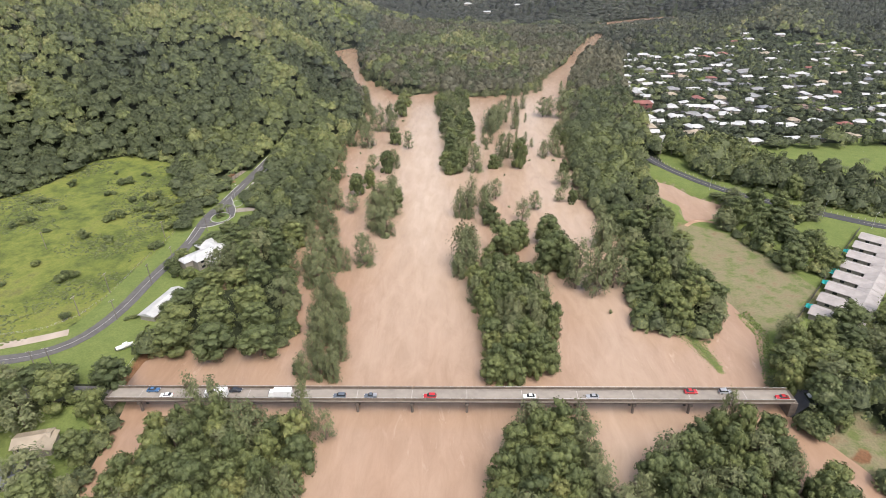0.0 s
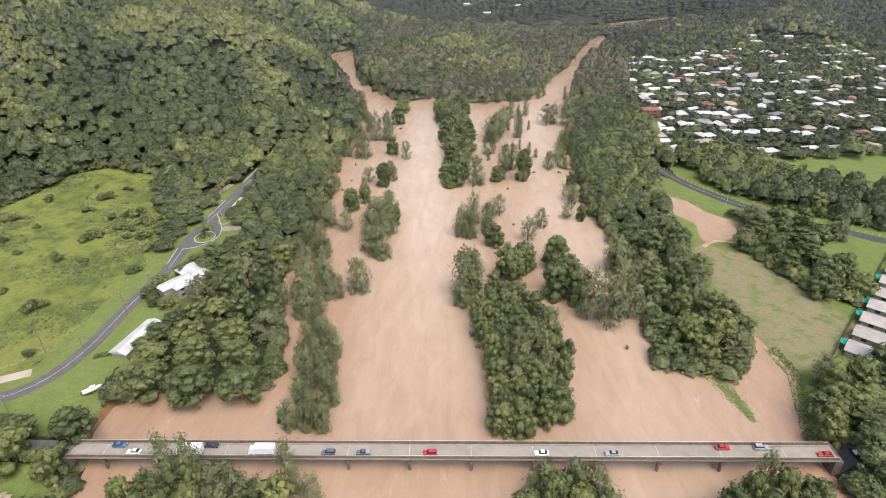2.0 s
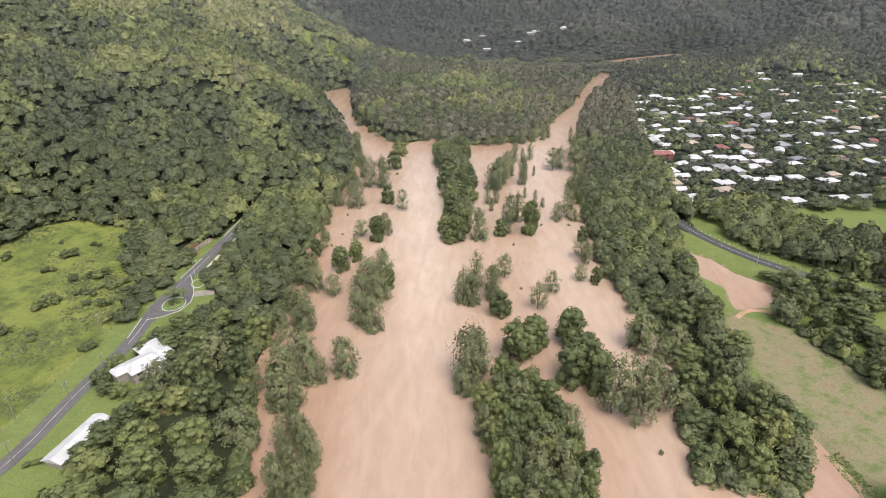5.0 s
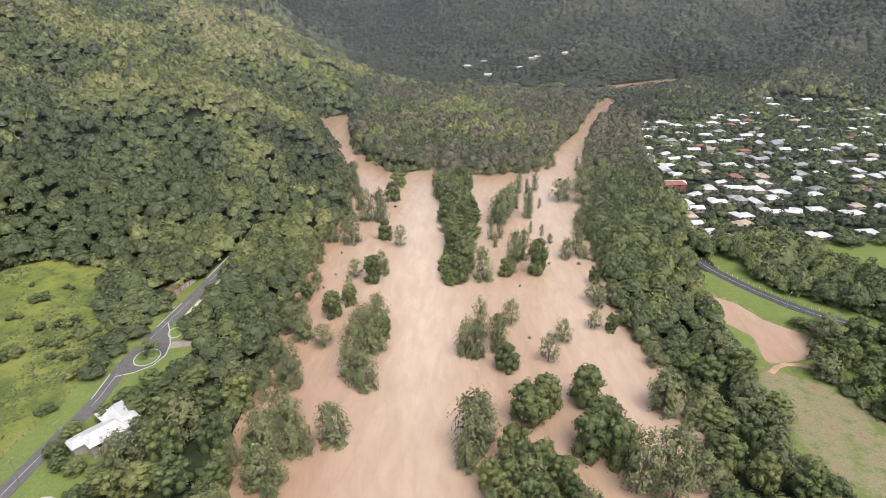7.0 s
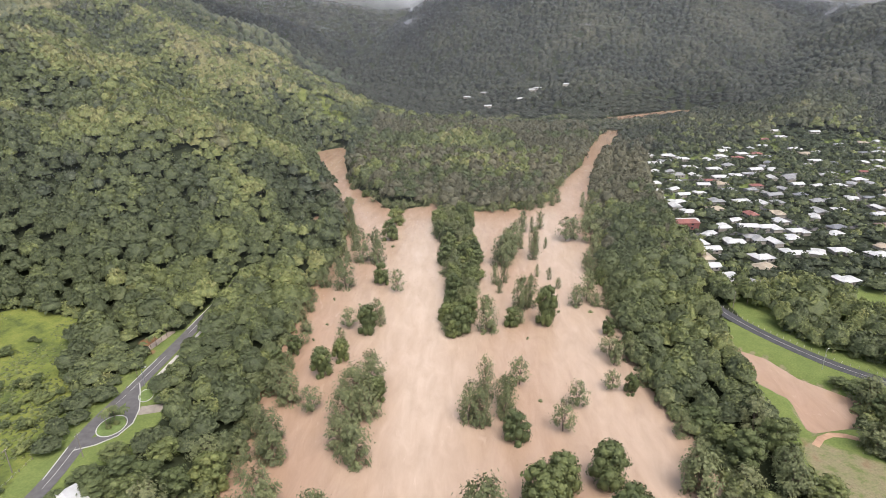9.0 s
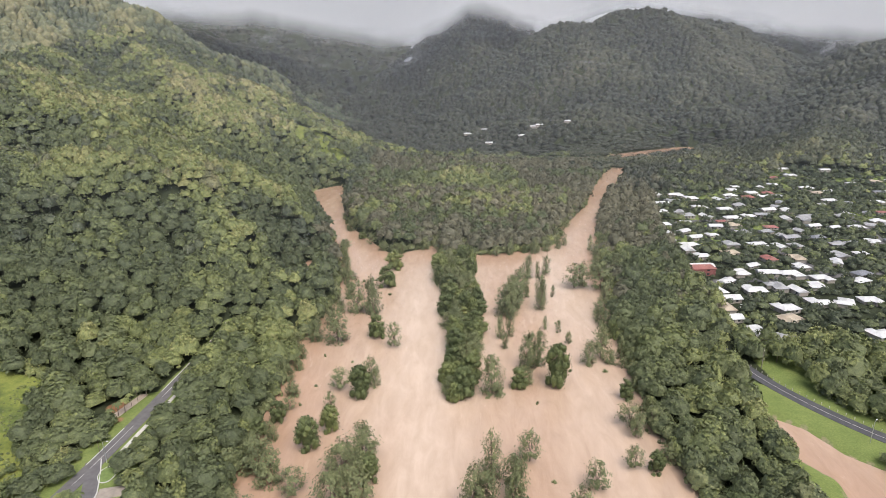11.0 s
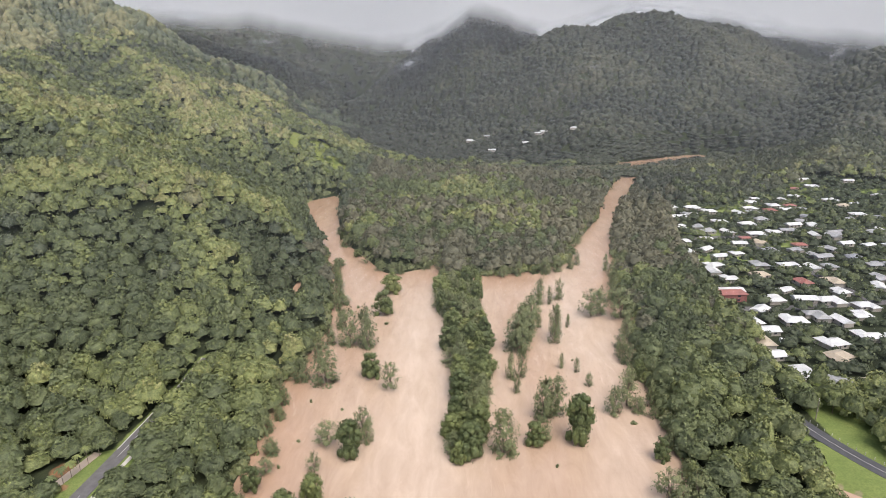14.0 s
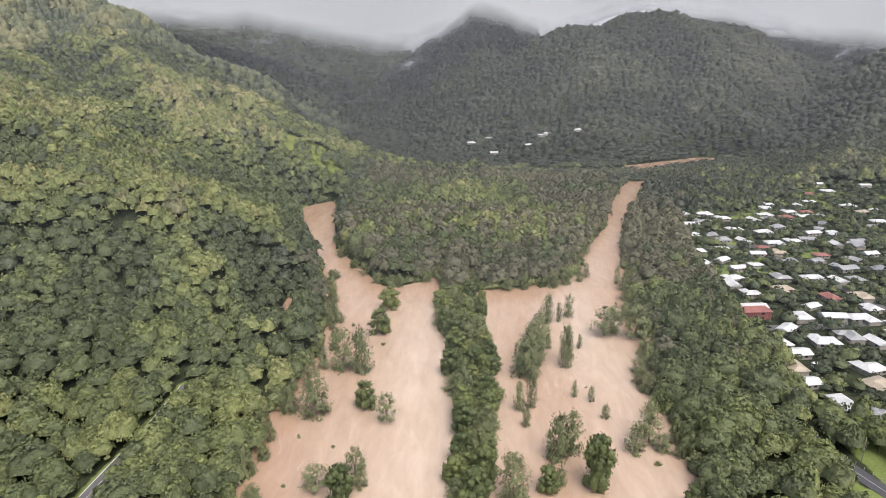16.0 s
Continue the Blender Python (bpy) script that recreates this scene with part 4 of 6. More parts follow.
def unit_tree(seed, lobes, leaves, size, lobe=0.17):
    """A crown of width 1 and height 1: an inner mass, tinted darker as the shade between leaf heads, under a billowing
    dome of leaf heads, each head a cap of leaf sprays.
    """
    rng = np.random.default_rng(seed)
    v, f = BALL2
    keep = v[:, 2] > -0.42
    f = f[keep[f].all(axis=1)]
    order = np.cumsum(keep) - 1
    v, f = v[keep], order[f]
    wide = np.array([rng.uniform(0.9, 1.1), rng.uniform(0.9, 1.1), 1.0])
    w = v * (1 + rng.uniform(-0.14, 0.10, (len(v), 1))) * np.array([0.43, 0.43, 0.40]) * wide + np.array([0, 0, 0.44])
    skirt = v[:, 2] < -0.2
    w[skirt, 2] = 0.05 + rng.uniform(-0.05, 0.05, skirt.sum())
    k = np.arange(lobes)
    out = np.sqrt((k + 0.35) / lobes) * rng.uniform(0.86, 1.1, lobes)
    turn = k * 2.39996 + rng.uniform(-0.35, 0.35, lobes)
    heads = np.column_stack([0.42 * out * np.cos(turn), 0.42 * out * np.sin(turn), 0.84 - 0.62 * out ** 2.4 + rng.uniform(-0.08, 0.08, lobes)]) * wide
    round_ = lobe * rng.uniform(0.75, 1.3, lobes)
    tone = rng.uniform(-0.13, 0.13, lobes)
    i = rng.choice(lobes, leaves, p=round_ ** 2 / (round_ ** 2).sum())
    d = rng.normal(size=(leaves, 3))
    d[:, :2] += 0.9 * heads[i, :2] / 0.42
    d[:, 2] = np.abs(d[:, 2]) + rng.uniform(-0.5, 0.3, leaves)
    d /= np.linalg.norm(d, axis=1)[:, None]
    at = heads[i] + d * round_[i][:, None] * rng.uniform(0.8, 1.08, (leaves, 1))
    nrm = d + rng.normal(scale=0.22, size=d.shape)
    nrm /= np.linalg.norm(nrm, axis=1)[:, None]
    p = np.cross(nrm, rng.normal(size=nrm.shape))
    p /= np.linalg.norm(p, axis=1)[:, None]
    q = np.cross(nrm, p)
    s = size * rng.uniform(0.6, 1.3, (leaves, 1))
    tri = np.stack([at + p * s, at - p * s * 0.5 + q * s * 0.8, at - p * s * 0.6 - q * s * 0.75], 1).reshape(-1, 3)
    tf = np.arange(len(tri)).reshape(-1, 3) + len(w)
    # the inner mass gets a lowered tint, painting shade between the heads
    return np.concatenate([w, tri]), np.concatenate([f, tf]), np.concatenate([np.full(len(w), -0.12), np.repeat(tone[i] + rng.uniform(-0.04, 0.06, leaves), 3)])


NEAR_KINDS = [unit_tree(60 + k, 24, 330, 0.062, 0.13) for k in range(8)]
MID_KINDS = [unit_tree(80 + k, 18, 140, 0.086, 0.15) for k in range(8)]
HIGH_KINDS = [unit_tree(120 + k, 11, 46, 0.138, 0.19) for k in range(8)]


def dome(seed):
    """A far crown: an uneven cap of a few leaf masses."""
    rng = np.random.default_rng(seed)
    n, vs, fs = 6, [], []
    for r, z in ((0.52, -0.55), (0.47, 0.5)):
        a = np.arange(n) * 2 * math.pi / n + rng.uniform(-0.3, 0.3, n) + z
        k = rng.uniform(0.7, 1.25, n)
        vs.append(np.column_stack([r * k * np.cos(a), r * k * np.sin(a), z + rng.uniform(-0.14, 0.16, n)]))
    vs.append(np.array([[rng.uniform(-0.15, 0.15), rng.uniform(-0.15, 0.15), 1.0]]))
    for i in range(n):
        j = (i + 1) % n
        fs += [(i, j, n + j), (i, n + j, n + i), (n + i, n + j, 2 * n)]
    return np.concatenate(vs), np.array(fs), rng.uniform(-0.09, 0.09, 2 * n + 1)


FAR_KINDS = [dome(100 + k) for k in range(8)]
ROADS = [ROAD_WEST, ROAD_EAST, APPROACH_W, APPROACH_E]
CLEARINGS = [MEADOW, LAWN, FIELD, EAST_VERGE, OVAL, EAST_GRASS, EAST_BANK, EAST_SOUTH]


def wooded(x, y):
    ok = ~inside(RIVER, x, y) & (away(RIVER, x, y, True) > 0.4)
    for poly in CLEARINGS + [POND, DITCH, SIDE_CREEK, SUBURB]:
        ok &= ~inside(poly, x, y)
    ok &= ~(inside(EAST_OPEN, x, y) & ~inside(EAST_GROVE, x, y) & ~inside(BRIDGE_GROVE, x, y))
    ok &= ~((x > 150) & (y < 440) & (y > 300) & ~inside(EAST_BELT, x, y) & ~inside(EAST_GROVE, x, y) & (x < 330))
    ok &= ~(inside(GRASS_SPUR, x, y) & (rough(x, y, 14, 61, 2) > -0.24))
    for line in ROADS:
        ok &= away(line, x, y) > (np.where(y > 395, 6.0, 7.5) if line is ROAD_WEST else 5.2)
    ok &= ~((x > -186) & (x < -146) & (y > 180) & (y < 302))
    east = (x > -152) & (x < -120)
    ok &= ~(east & (y > 190) & (y < 362) & (away(ROAD_WEST, x, y) < 12.5))
    ok &= ~((y > 362) & (y < 395) & (away(ROAD_WEST, x, y) < 9.5))
    ok &= (away(FAR_RIVER, x, y) > 40) | (height(x, y) > 1.0)
    for hx, hy, hr in HOUSE_PLOTS:
        ok &= np.hypot(x - hx, y - hy) > hr
    return ok


# plots kept clear of trees: x, y, radius
HOUSE_PLOTS = [(-125, 265, 14), (-136, 212, 15), (-132, 222, 17), (-129, 234, 15), (-140, 137, 13), (-139, 122, 9), (-133, 320, 15), (-137, 312, 11), (-156, 381, 9), (-150, 385, 7), (-133, 307, 9), (-128, 262, 15)]


def scatter(x0, x1, y0, y1, gap, keep, margin, spread=0.48):
    nx_, ny_ = int((x1 - x0) / gap), int((y1 - y0) / gap)
    x, y = np.meshgrid(np.arange(nx_), np.arange(ny_))
    x = x0 + (x + 0.5 * (y % 2) + wood_rng.uniform(-spread, spread, x.shape)) * gap
    y = y0 + (y + wood_rng.uniform(-spread, spread, y.shape)) * gap
    x, y = x.ravel(), y.ravel()
    k = keep(x, y) & wooded(x, y) & (away(RIVER, x, y, True) > margin)
    x, y = x[k], y[k]
    if spread > 1:
        return x, y
    # close the canopy: more trees where the ground still lies open
    cell = gap / 3
    shut = np.zeros((int((y1 - y0) / cell) + 8, int((x1 - x0) / cell) + 8), bool)
    disc = [(a, b) for a in range(-2, 3) for b in range(-2, 3) if a * a + b * b < 5.5]
    ci, cj = ((y - y0) / cell).astype(int) + 3, ((x - x0) / cell).astype(int) + 3
    for a, b in disc:
        shut[np.clip(ci + a, 0, shut.shape[0] - 1), np.clip(cj + b, 0, shut.shape[1] - 1)] = True
    gi, gj = np.nonzero(~shut)
    fx, fy = x0 + (gj - 2.5) * cell, y0 + (gi - 2.5) * cell
    k = keep(fx, fy) & wooded(fx, fy) & (away(RIVER, fx, fy, True) > margin)
    more = []
    for i in wood_rng.permutation(np.nonzero(k)[0]):
        a, b = gi[i], gj[i]
        if not shut[a, b]:
            more.append((fx[i], fy[i]))
            for c, d in disc:
                shut[min(max(a + c, 0), shut.shape[0] - 1), min(max(b + d, 0), shut.shape[1] - 1)] = True
    more = np.array(more).reshape(-1, 2)
    return np.concatenate([x, more[:, 0]]), np.concatenate([y, more[:, 1]])


WEST_STAND = [(-152, 196), (-60, 190), (-60, 300), (-152, 300)]
EAST_STAND = [(70, 196), (132, 196), (132, 320), (70, 320)]


SOUTH_STAND = [(-205, 92), (-116, 92), (-116, 186), (-205, 186)]
APPROACH_STAND = [(112, 166), (222, 166), (222, 234), (112, 234)]
GROVE_STAND = [(144, 246), (214, 246), (214, 346), (144, 346)]
STANDS = [WEST_STAND, EAST_STAND, SOUTH_STAND, APPROACH_STAND, GROVE_STAND]


def hand_planted(x, y):
    out = np.zeros(x.shape, bool)
    for poly in STANDS:
        out |= inside(poly, x, y)
    return out


def near_zone(x, y):
    return (y < 500) & (y > 70) & (x > -330) & (x < 300) & ~hand_planted(x, y)


def mid_zone(x, y):
    west = (x < -150 + 60 * rough(x, y, 90, 88, 2)) & (x > -640)
    return ~near_zone(x, y) & ~hand_planted(x, y) & (y < np.where(west, 1240, 1120) + 160 * rough(x, y, 120, 91, 3)) & (y > 250) & (np.abs(x + 0.02 * y) < 0.76 * y + 40) & (x > -640)


def far_zone(x, y):
    return ~near_zone(x, y) & ~mid_zone(x, y) & (y > 500) & (np.abs(x) < 0.76 * y + 60)


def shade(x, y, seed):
    """Stands of lighter and darker trees, with gullies tinted darker and crests lighter as shade would fall."""
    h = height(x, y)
    # curvature of the land, which paints light crests and shaded gullies into the tint
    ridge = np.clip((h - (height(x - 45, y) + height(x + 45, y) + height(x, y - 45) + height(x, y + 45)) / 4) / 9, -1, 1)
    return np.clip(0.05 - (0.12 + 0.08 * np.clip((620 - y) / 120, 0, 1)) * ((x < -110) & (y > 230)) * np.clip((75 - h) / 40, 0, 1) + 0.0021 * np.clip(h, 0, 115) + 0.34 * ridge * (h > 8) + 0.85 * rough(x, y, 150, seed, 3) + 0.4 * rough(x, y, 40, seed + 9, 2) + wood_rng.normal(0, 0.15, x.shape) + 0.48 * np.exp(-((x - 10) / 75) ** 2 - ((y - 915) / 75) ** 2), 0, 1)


def rows(x, y, w0, w1, h0, h1, seed):
    big = wood_rng.random(x.shape)
    w = wood_rng.uniform(w0, w1, x.shape) * np.where(big < 0.13, 1.4, np.where(big > 0.75, 0.82, 1.0))
    h = wood_rng.uniform(h0, h1, x.shape) * np.where(big < 0.13, 1.2, np.where(big > 0.75, 0.78, 1.0))
    edge = np.clip(1 - away(RIVER, x, y, True) / 7, 0, 1)
    h = h * np.where((away(ROAD_WEST, x, y) < 32) & (y < 480), np.where(y < 392, 0.6, 0.85), 1.0) * np.where(away(FAR_RIVER, x, y) < 85, 0.5, 1.0)
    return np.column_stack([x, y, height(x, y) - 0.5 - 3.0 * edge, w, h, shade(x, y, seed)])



def stand(poly, gap, seed, taken=()):
    """Big single trees of the bank nearest to the bridge."""
    r = np.random.default_rng(seed)
    x0, x1 = min(p[0] for p in poly), max(p[0] for p in poly)
    y0, y1 = min(p[1] for p in poly), max(p[1] for p in poly)
    x, y = r.uniform(x0, x1, 2600), r.uniform(y0, y1, 2600)
    ok = wooded(x, y) & (away(RIVER, x, y, True) > 3.0)
    spots = []
    for a, b, d in zip(x[ok], y[ok], away(RIVER, x[ok], y[ok], True)):
        if all(math.hypot(a - c, b - e) > gap for c, e in spots) and all(math.hypot(a - c, b - e) > 13.5 for c, e in taken):
            spots.append((a, b))
            w = float(r.uniform(10.5, 15.0))
            style = "forest" if r.random() < 0.8 else "olive"
            low = 0.6 if away(ROAD_WEST, np.array([a]), np.array([b]))[0] < 26 else 1.0
            plant(style, a, b, float(r.uniform(10, 20)) * low, w, float(height(a, b)) - (3.0 if d < 8 else 1.0), "big trees on the bank")


GREAT_TREES = ((-114, 193, 17, 17), (-96, 191, 18, 17), (-78, 192, 17, 16), (-118, 208, 15, 15), (-101, 207, 16, 17), (-84, 208, 16, 16), (-108, 221, 15, 16), (-91, 223, 15, 15))
for x, y, w, h in GREAT_TREES:
    plant("forest", x, y, h, w, 0.4, "big trees on the bank")
stand(WEST_STAND, 10.4, 1, [t[:2] for t in GREAT_TREES])
stand(EAST_STAND, 10.4, 2)
stand(SOUTH_STAND, 10.4, 3)
stand(APPROACH_STAND, 10.2, 4)
stand(GROVE_STAND, 10.2, 5)
x, y = scatter(-330, 300, 70, 500, 8.6, near_zone, 1.0)
near_rows = rows(x, y, 10.0, 13.5, 8.0, 16.0, 21)
def grey_stand(r):
    """Where river oaks and paperbarks stand among the rainforest: along the water and in patches of the delta."""
    x, y = r[:, 0], r[:, 1]
    d = away(RIVER, x, y, True)
    delta = (x > -140) & (x < 245) & (y > 600) & (y < 1080)
    patch = rough(x, y, 90, 77, 3)
    chance = np.where(delta, 0.30 + 1.1 * patch + 0.45 * (x > 80) + 0.35 * (d < 18) + 0.7 * (y > 935) - 0.8 * np.exp(-((x - 10) / 75) ** 2 - ((y - 915) / 75) ** 2), np.where(d < 9, 0.3 + patch, 0.02 + 0.12 * np.clip(patch, 0, 1) + 0.0024 * np.clip(height(x, y) - 30, 0, 110)))
    return wood_rng.random(x.shape) < chance


grey = grey_stand(near_rows)
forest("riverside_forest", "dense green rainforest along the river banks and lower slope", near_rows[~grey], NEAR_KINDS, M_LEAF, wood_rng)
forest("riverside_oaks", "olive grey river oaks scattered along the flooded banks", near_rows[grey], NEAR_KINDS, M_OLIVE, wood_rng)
x, y = scatter(-640, 900, 250, 1240, 7.3, mid_zone, 3.2)
mid_rows = rows(x, y, 9.2, 12.6, 8.5, 15.5, 21)
grey = grey_stand(mid_rows)
# the valley's own green gives way, tree by tree, to leaves painted cloud-shaded
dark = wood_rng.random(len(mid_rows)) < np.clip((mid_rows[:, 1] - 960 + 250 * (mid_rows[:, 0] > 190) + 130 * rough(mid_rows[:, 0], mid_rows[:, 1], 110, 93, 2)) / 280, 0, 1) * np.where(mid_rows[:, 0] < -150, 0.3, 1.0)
slope = (mid_rows[:, 0] < -118) | (mid_rows[:, 0] > 250)
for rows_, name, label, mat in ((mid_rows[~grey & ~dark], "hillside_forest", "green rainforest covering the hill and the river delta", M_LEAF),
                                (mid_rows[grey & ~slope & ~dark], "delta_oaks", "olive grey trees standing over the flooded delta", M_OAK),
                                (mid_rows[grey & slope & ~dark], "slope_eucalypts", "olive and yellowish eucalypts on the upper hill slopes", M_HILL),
                                (mid_rows[dark], "valley_forest", "forest at the foot of the mountains, painted dim as under cloud", M_HALF_SHADE)):
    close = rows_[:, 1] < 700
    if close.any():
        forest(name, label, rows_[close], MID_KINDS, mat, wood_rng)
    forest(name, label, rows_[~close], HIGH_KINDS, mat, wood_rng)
x, y = scatter(-1600, 1500, 380, 1900, 9.6, lambda a, b: far_zone(a, b) & (b < 1900), 4.0, 1.6)
far_rows = rows(x, y, 12.5, 16.5, 8, 12, 33)
slope = wood_rng.random(len(far_rows)) < np.clip((-200 - far_rows[:, 0] + 130 * rough(far_rows[:, 0], far_rows[:, 1], 130, 95, 3)) / 160, 0, 1) * np.clip((1640 - far_rows[:, 1]) / 260, 0, 1)
forest("upper_slope_forest", "hazy olive forest on the upper slope of the near hill", far_rows[slope] * np.array([1, 1, 1, 1, 1.4, 1]), FAR_KINDS, M_HILL, wood_rng)
forest("mountain_forest", "forest covering the far mountain slopes, painted dark as under cloud", far_rows[~slope], FAR_KINDS, M_CLOUD_SHADE, wood_rng)
x, y = scatter(-2300, 2300, 1900, 3000, 25.0, lambda a, b: far_zone(a, b) & (np.abs(a) < 0.78 * b), 8.0, 1.6)
forest("distant_forest", "forest on the cloud covered mountain range, painted dark as under cloud", rows(x, y, 24, 32, 8, 13, 33), FAR_KINDS, M_CLOUD_SHADE, wood_rng)



# ---- thicket over the water's edge and along the clearings ----
def thicket(lines, gap, w0, w1, seed, lift):
    r = np.random.default_rng(seed)
    out = []
    for line, side in lines:
        for (ax, ay), (bx, by) in zip(line, line[1:]):
            d = math.hypot(bx - ax, by - ay)
            n = max(1, int(d / gap))
            for k in range(n):
                u = (k + r.uniform(0, 1)) / n
                o = side * (r.uniform(1.0, 5.0) + (2.5 if ay > 640 else 0.0))
                out.append((ax + (bx - ax) * u - (by - ay) / d * o, ay + (by - ay) * u + (bx - ax) / d * o))
    p = np.array(out)
    x, y = p[:, 0], p[:, 1]
    ok = wooded(x, y) & (y > 120) & (y < 1010)
    x, y = x[ok], y[ok]
    w = r.uniform(w0, w1, x.shape)
    z = np.full(x.shape, -1.6) if lift is None else height(x, y) + lift
    return np.column_stack([x, y, z, w, w * r.uniform(0.8, 1.25, x.shape), np.clip(r.normal(0.33, 0.2, x.shape), 0, 1)])


bank_rows = thicket([(LEFT_BANK, 1), (FORK_BANK, 1), (RIGHT_BANK, 1)], 2.8, 5.0, 9.5, 31, None)
dark = np.random.default_rng(8).random(len(bank_rows)) < 0.55
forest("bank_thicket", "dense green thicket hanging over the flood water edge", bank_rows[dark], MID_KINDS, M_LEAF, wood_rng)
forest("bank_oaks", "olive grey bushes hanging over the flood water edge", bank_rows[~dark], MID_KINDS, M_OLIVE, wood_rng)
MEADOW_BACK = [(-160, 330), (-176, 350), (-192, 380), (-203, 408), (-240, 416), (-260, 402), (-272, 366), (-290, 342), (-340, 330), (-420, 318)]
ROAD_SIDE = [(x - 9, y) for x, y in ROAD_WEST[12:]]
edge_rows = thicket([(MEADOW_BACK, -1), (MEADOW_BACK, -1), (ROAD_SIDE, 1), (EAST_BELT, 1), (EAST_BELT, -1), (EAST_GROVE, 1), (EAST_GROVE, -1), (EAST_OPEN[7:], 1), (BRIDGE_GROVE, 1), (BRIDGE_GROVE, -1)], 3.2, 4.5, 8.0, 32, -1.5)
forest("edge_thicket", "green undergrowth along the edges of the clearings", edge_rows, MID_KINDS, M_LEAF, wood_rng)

# ---- houses ----
def roof_mesh(w, d, rise, over, hip, z):
    """A closed roof over a plan w by d, ridge along x; hip: how far the ridge's ends are drawn in."""
    bm = bmesh.new()
    x, y = w / 2 + over, d / 2 + over
    e = [bm.verts.new(p) for p in ((-x, -y, z), (x, -y, z), (x, y, z), (-x, y, z))]
    u = [bm.verts.new(p) for p in ((-x, -y, z - 0.18), (x, -y, z - 0.18), (x, y, z - 0.18), (-x, y, z - 0.18))]
    a, b = bm.verts.new((-x + hip, 0, z + rise)), bm.verts.new((x - hip, 0, z + rise))
    for f in ((e[0], e[1], b, a), (e[2], e[3], a, b), (e[1], e[2], b), (e[3], e[0], a), u[::-1],
              (u[0], u[1], e[1], e[0]), (u[1], u[2], e[2], e[1]), (u[2], u[3], e[3], e[2]), (u[3], u[0], e[0], e[3])):
        bm.faces.new(f)
    return bm


def house(w, d, rise, hip, roof, wall, label, wing=None, storeys=1, name="house"):
    """Walls on a slab, a pitched roof with eaves, windows and a door; wing: (x, y, w, d) of a second roof across the first."""
    top = 2.7 * storeys
    ob = thing(name, pose(0, 0, 0), label, "house")
    part("wall", boxed(-w / 2, w / 2, -d / 2, d / 2, -1.2, top), wall, ob)
    part("roof", roof_mesh(w, d, rise, 0.7, hip, top), roof, ob)
    if wing:
        wx_, wy_, ww, wd = wing
        part("wall", boxed(wx_ - ww / 2, wx_ + ww / 2, wy_ - wd / 2, wy_ + wd / 2, -1.2, top - 0.01), wall, ob)
        bm = roof_mesh(wd, ww, rise * 0.9, 0.7, hip, top + 0.02)
        bmesh.ops.rotate(bm, cent=(0, 0, 0), matrix=Matrix.Rotation(radians(90), 3, "Z"), verts=bm.verts)
        bmesh.ops.translate(bm, vec=(wx_, wy_, 0), verts=bm.verts)
        part("roof", bm, roof, ob)
    for s in range(storeys):
        for side in (-1, 1):
            for k in (-0.3, 0.25):
                y = side * (d / 2 + 0.02)
                part("window", boxed(w * k - 0.9, w * k + 0.9, y - 0.04, y + 0.04, 0.9 + 2.7 * s, 2.1 + 2.7 * s), M_GLASS, ob)
    part("door", boxed(-0.45, 0.45, -d / 2 - 0.06, -d / 2 + 0.02, 0, 2.05), M_FENCE, ob)
    return ob


WHITE, PALE, CREAM, GREY, RED, BROWN = ROOFS
KINDS = [
    house(15, 9, 1.7, 0.01, WHITE, M_WALL, "low house with a white metal gable roof among garden trees"),
    house(14, 10, 1.8, 4.0, WHITE, M_WALL, "low house with a white hipped roof among garden trees", (-4, 4, 7, 9)),
    house(16, 9, 1.7, 3.5, WHITE, M_WALL, "low angled house with a white hipped roof and a wing", (4, -5, 8, 9)),
    house(15, 10, 1.8, 4.0, PALE, M_WALL, "low house with a pale grey hipped roof among garden trees", (4, 4, 7, 10)),
    house(16, 9, 1.6, 0.01, PALE, M_WALL, "low house with a pale grey gable roof and a wing", (-4, 5, 8, 9)),
    house(14, 10, 1.8, 4.0, CREAM, M_WALL, "low house with a cream tiled hipped roof among garden trees", (-4, -4, 7, 9)),
    house(15, 10, 1.8, 4.0, GREY, M_WALL, "low house with a dark grey hipped roof among garden trees"),
    house(14, 10, 1.8, 4.0, RED, M_WALL, "low house with a faded red roof among garden trees"),
    house(14, 10, 1.8, 4.0, BROWN, M_WALL, "low house with a brown roof among garden trees"),
]
WEIGHTS = [6, 6, 5, 4, 3, 3, 3, 1, 1]
house_rng = random.Random(12)
kept = set()
houses = []


def settle(ob, m, group="suburban houses"):
    """Puts a kind of thing in place: the first time itself, then copies."""
    if ob.name not in kept:
        kept.add(ob.name)
        ob.matrix_basis = m
        return tagged(ob, group=group)
    was = ob.matrix_basis.copy()
    ob.matrix_basis = Matrix.Identity(4)
    made = copy_thing(ob, m)
    ob.matrix_basis = was
    return tagged(made, group=group)


def flat(x, y):
    return float(height(np.array([x]), np.array([y]))[0])


# houses of the suburb that stand clear of their trees: x, y, kind
FIRST_ROW = [(165, 590, 2), (189, 590, 1), (213, 598, 5), (236, 584, 7), (258, 584, 5), (201, 552, 1), (219, 552, 0), (233, 550, 2), (250, 565, 1), (167, 520, 2), (195, 519, 1),
             (213, 525, 3), (172, 506, 0), (163, 491, 5), (160, 476, 0), (150, 466, 6), (167, 457, 2), (174, 444, 4), (200, 489, 1), (193, 474, 5), (222, 518, 0)]
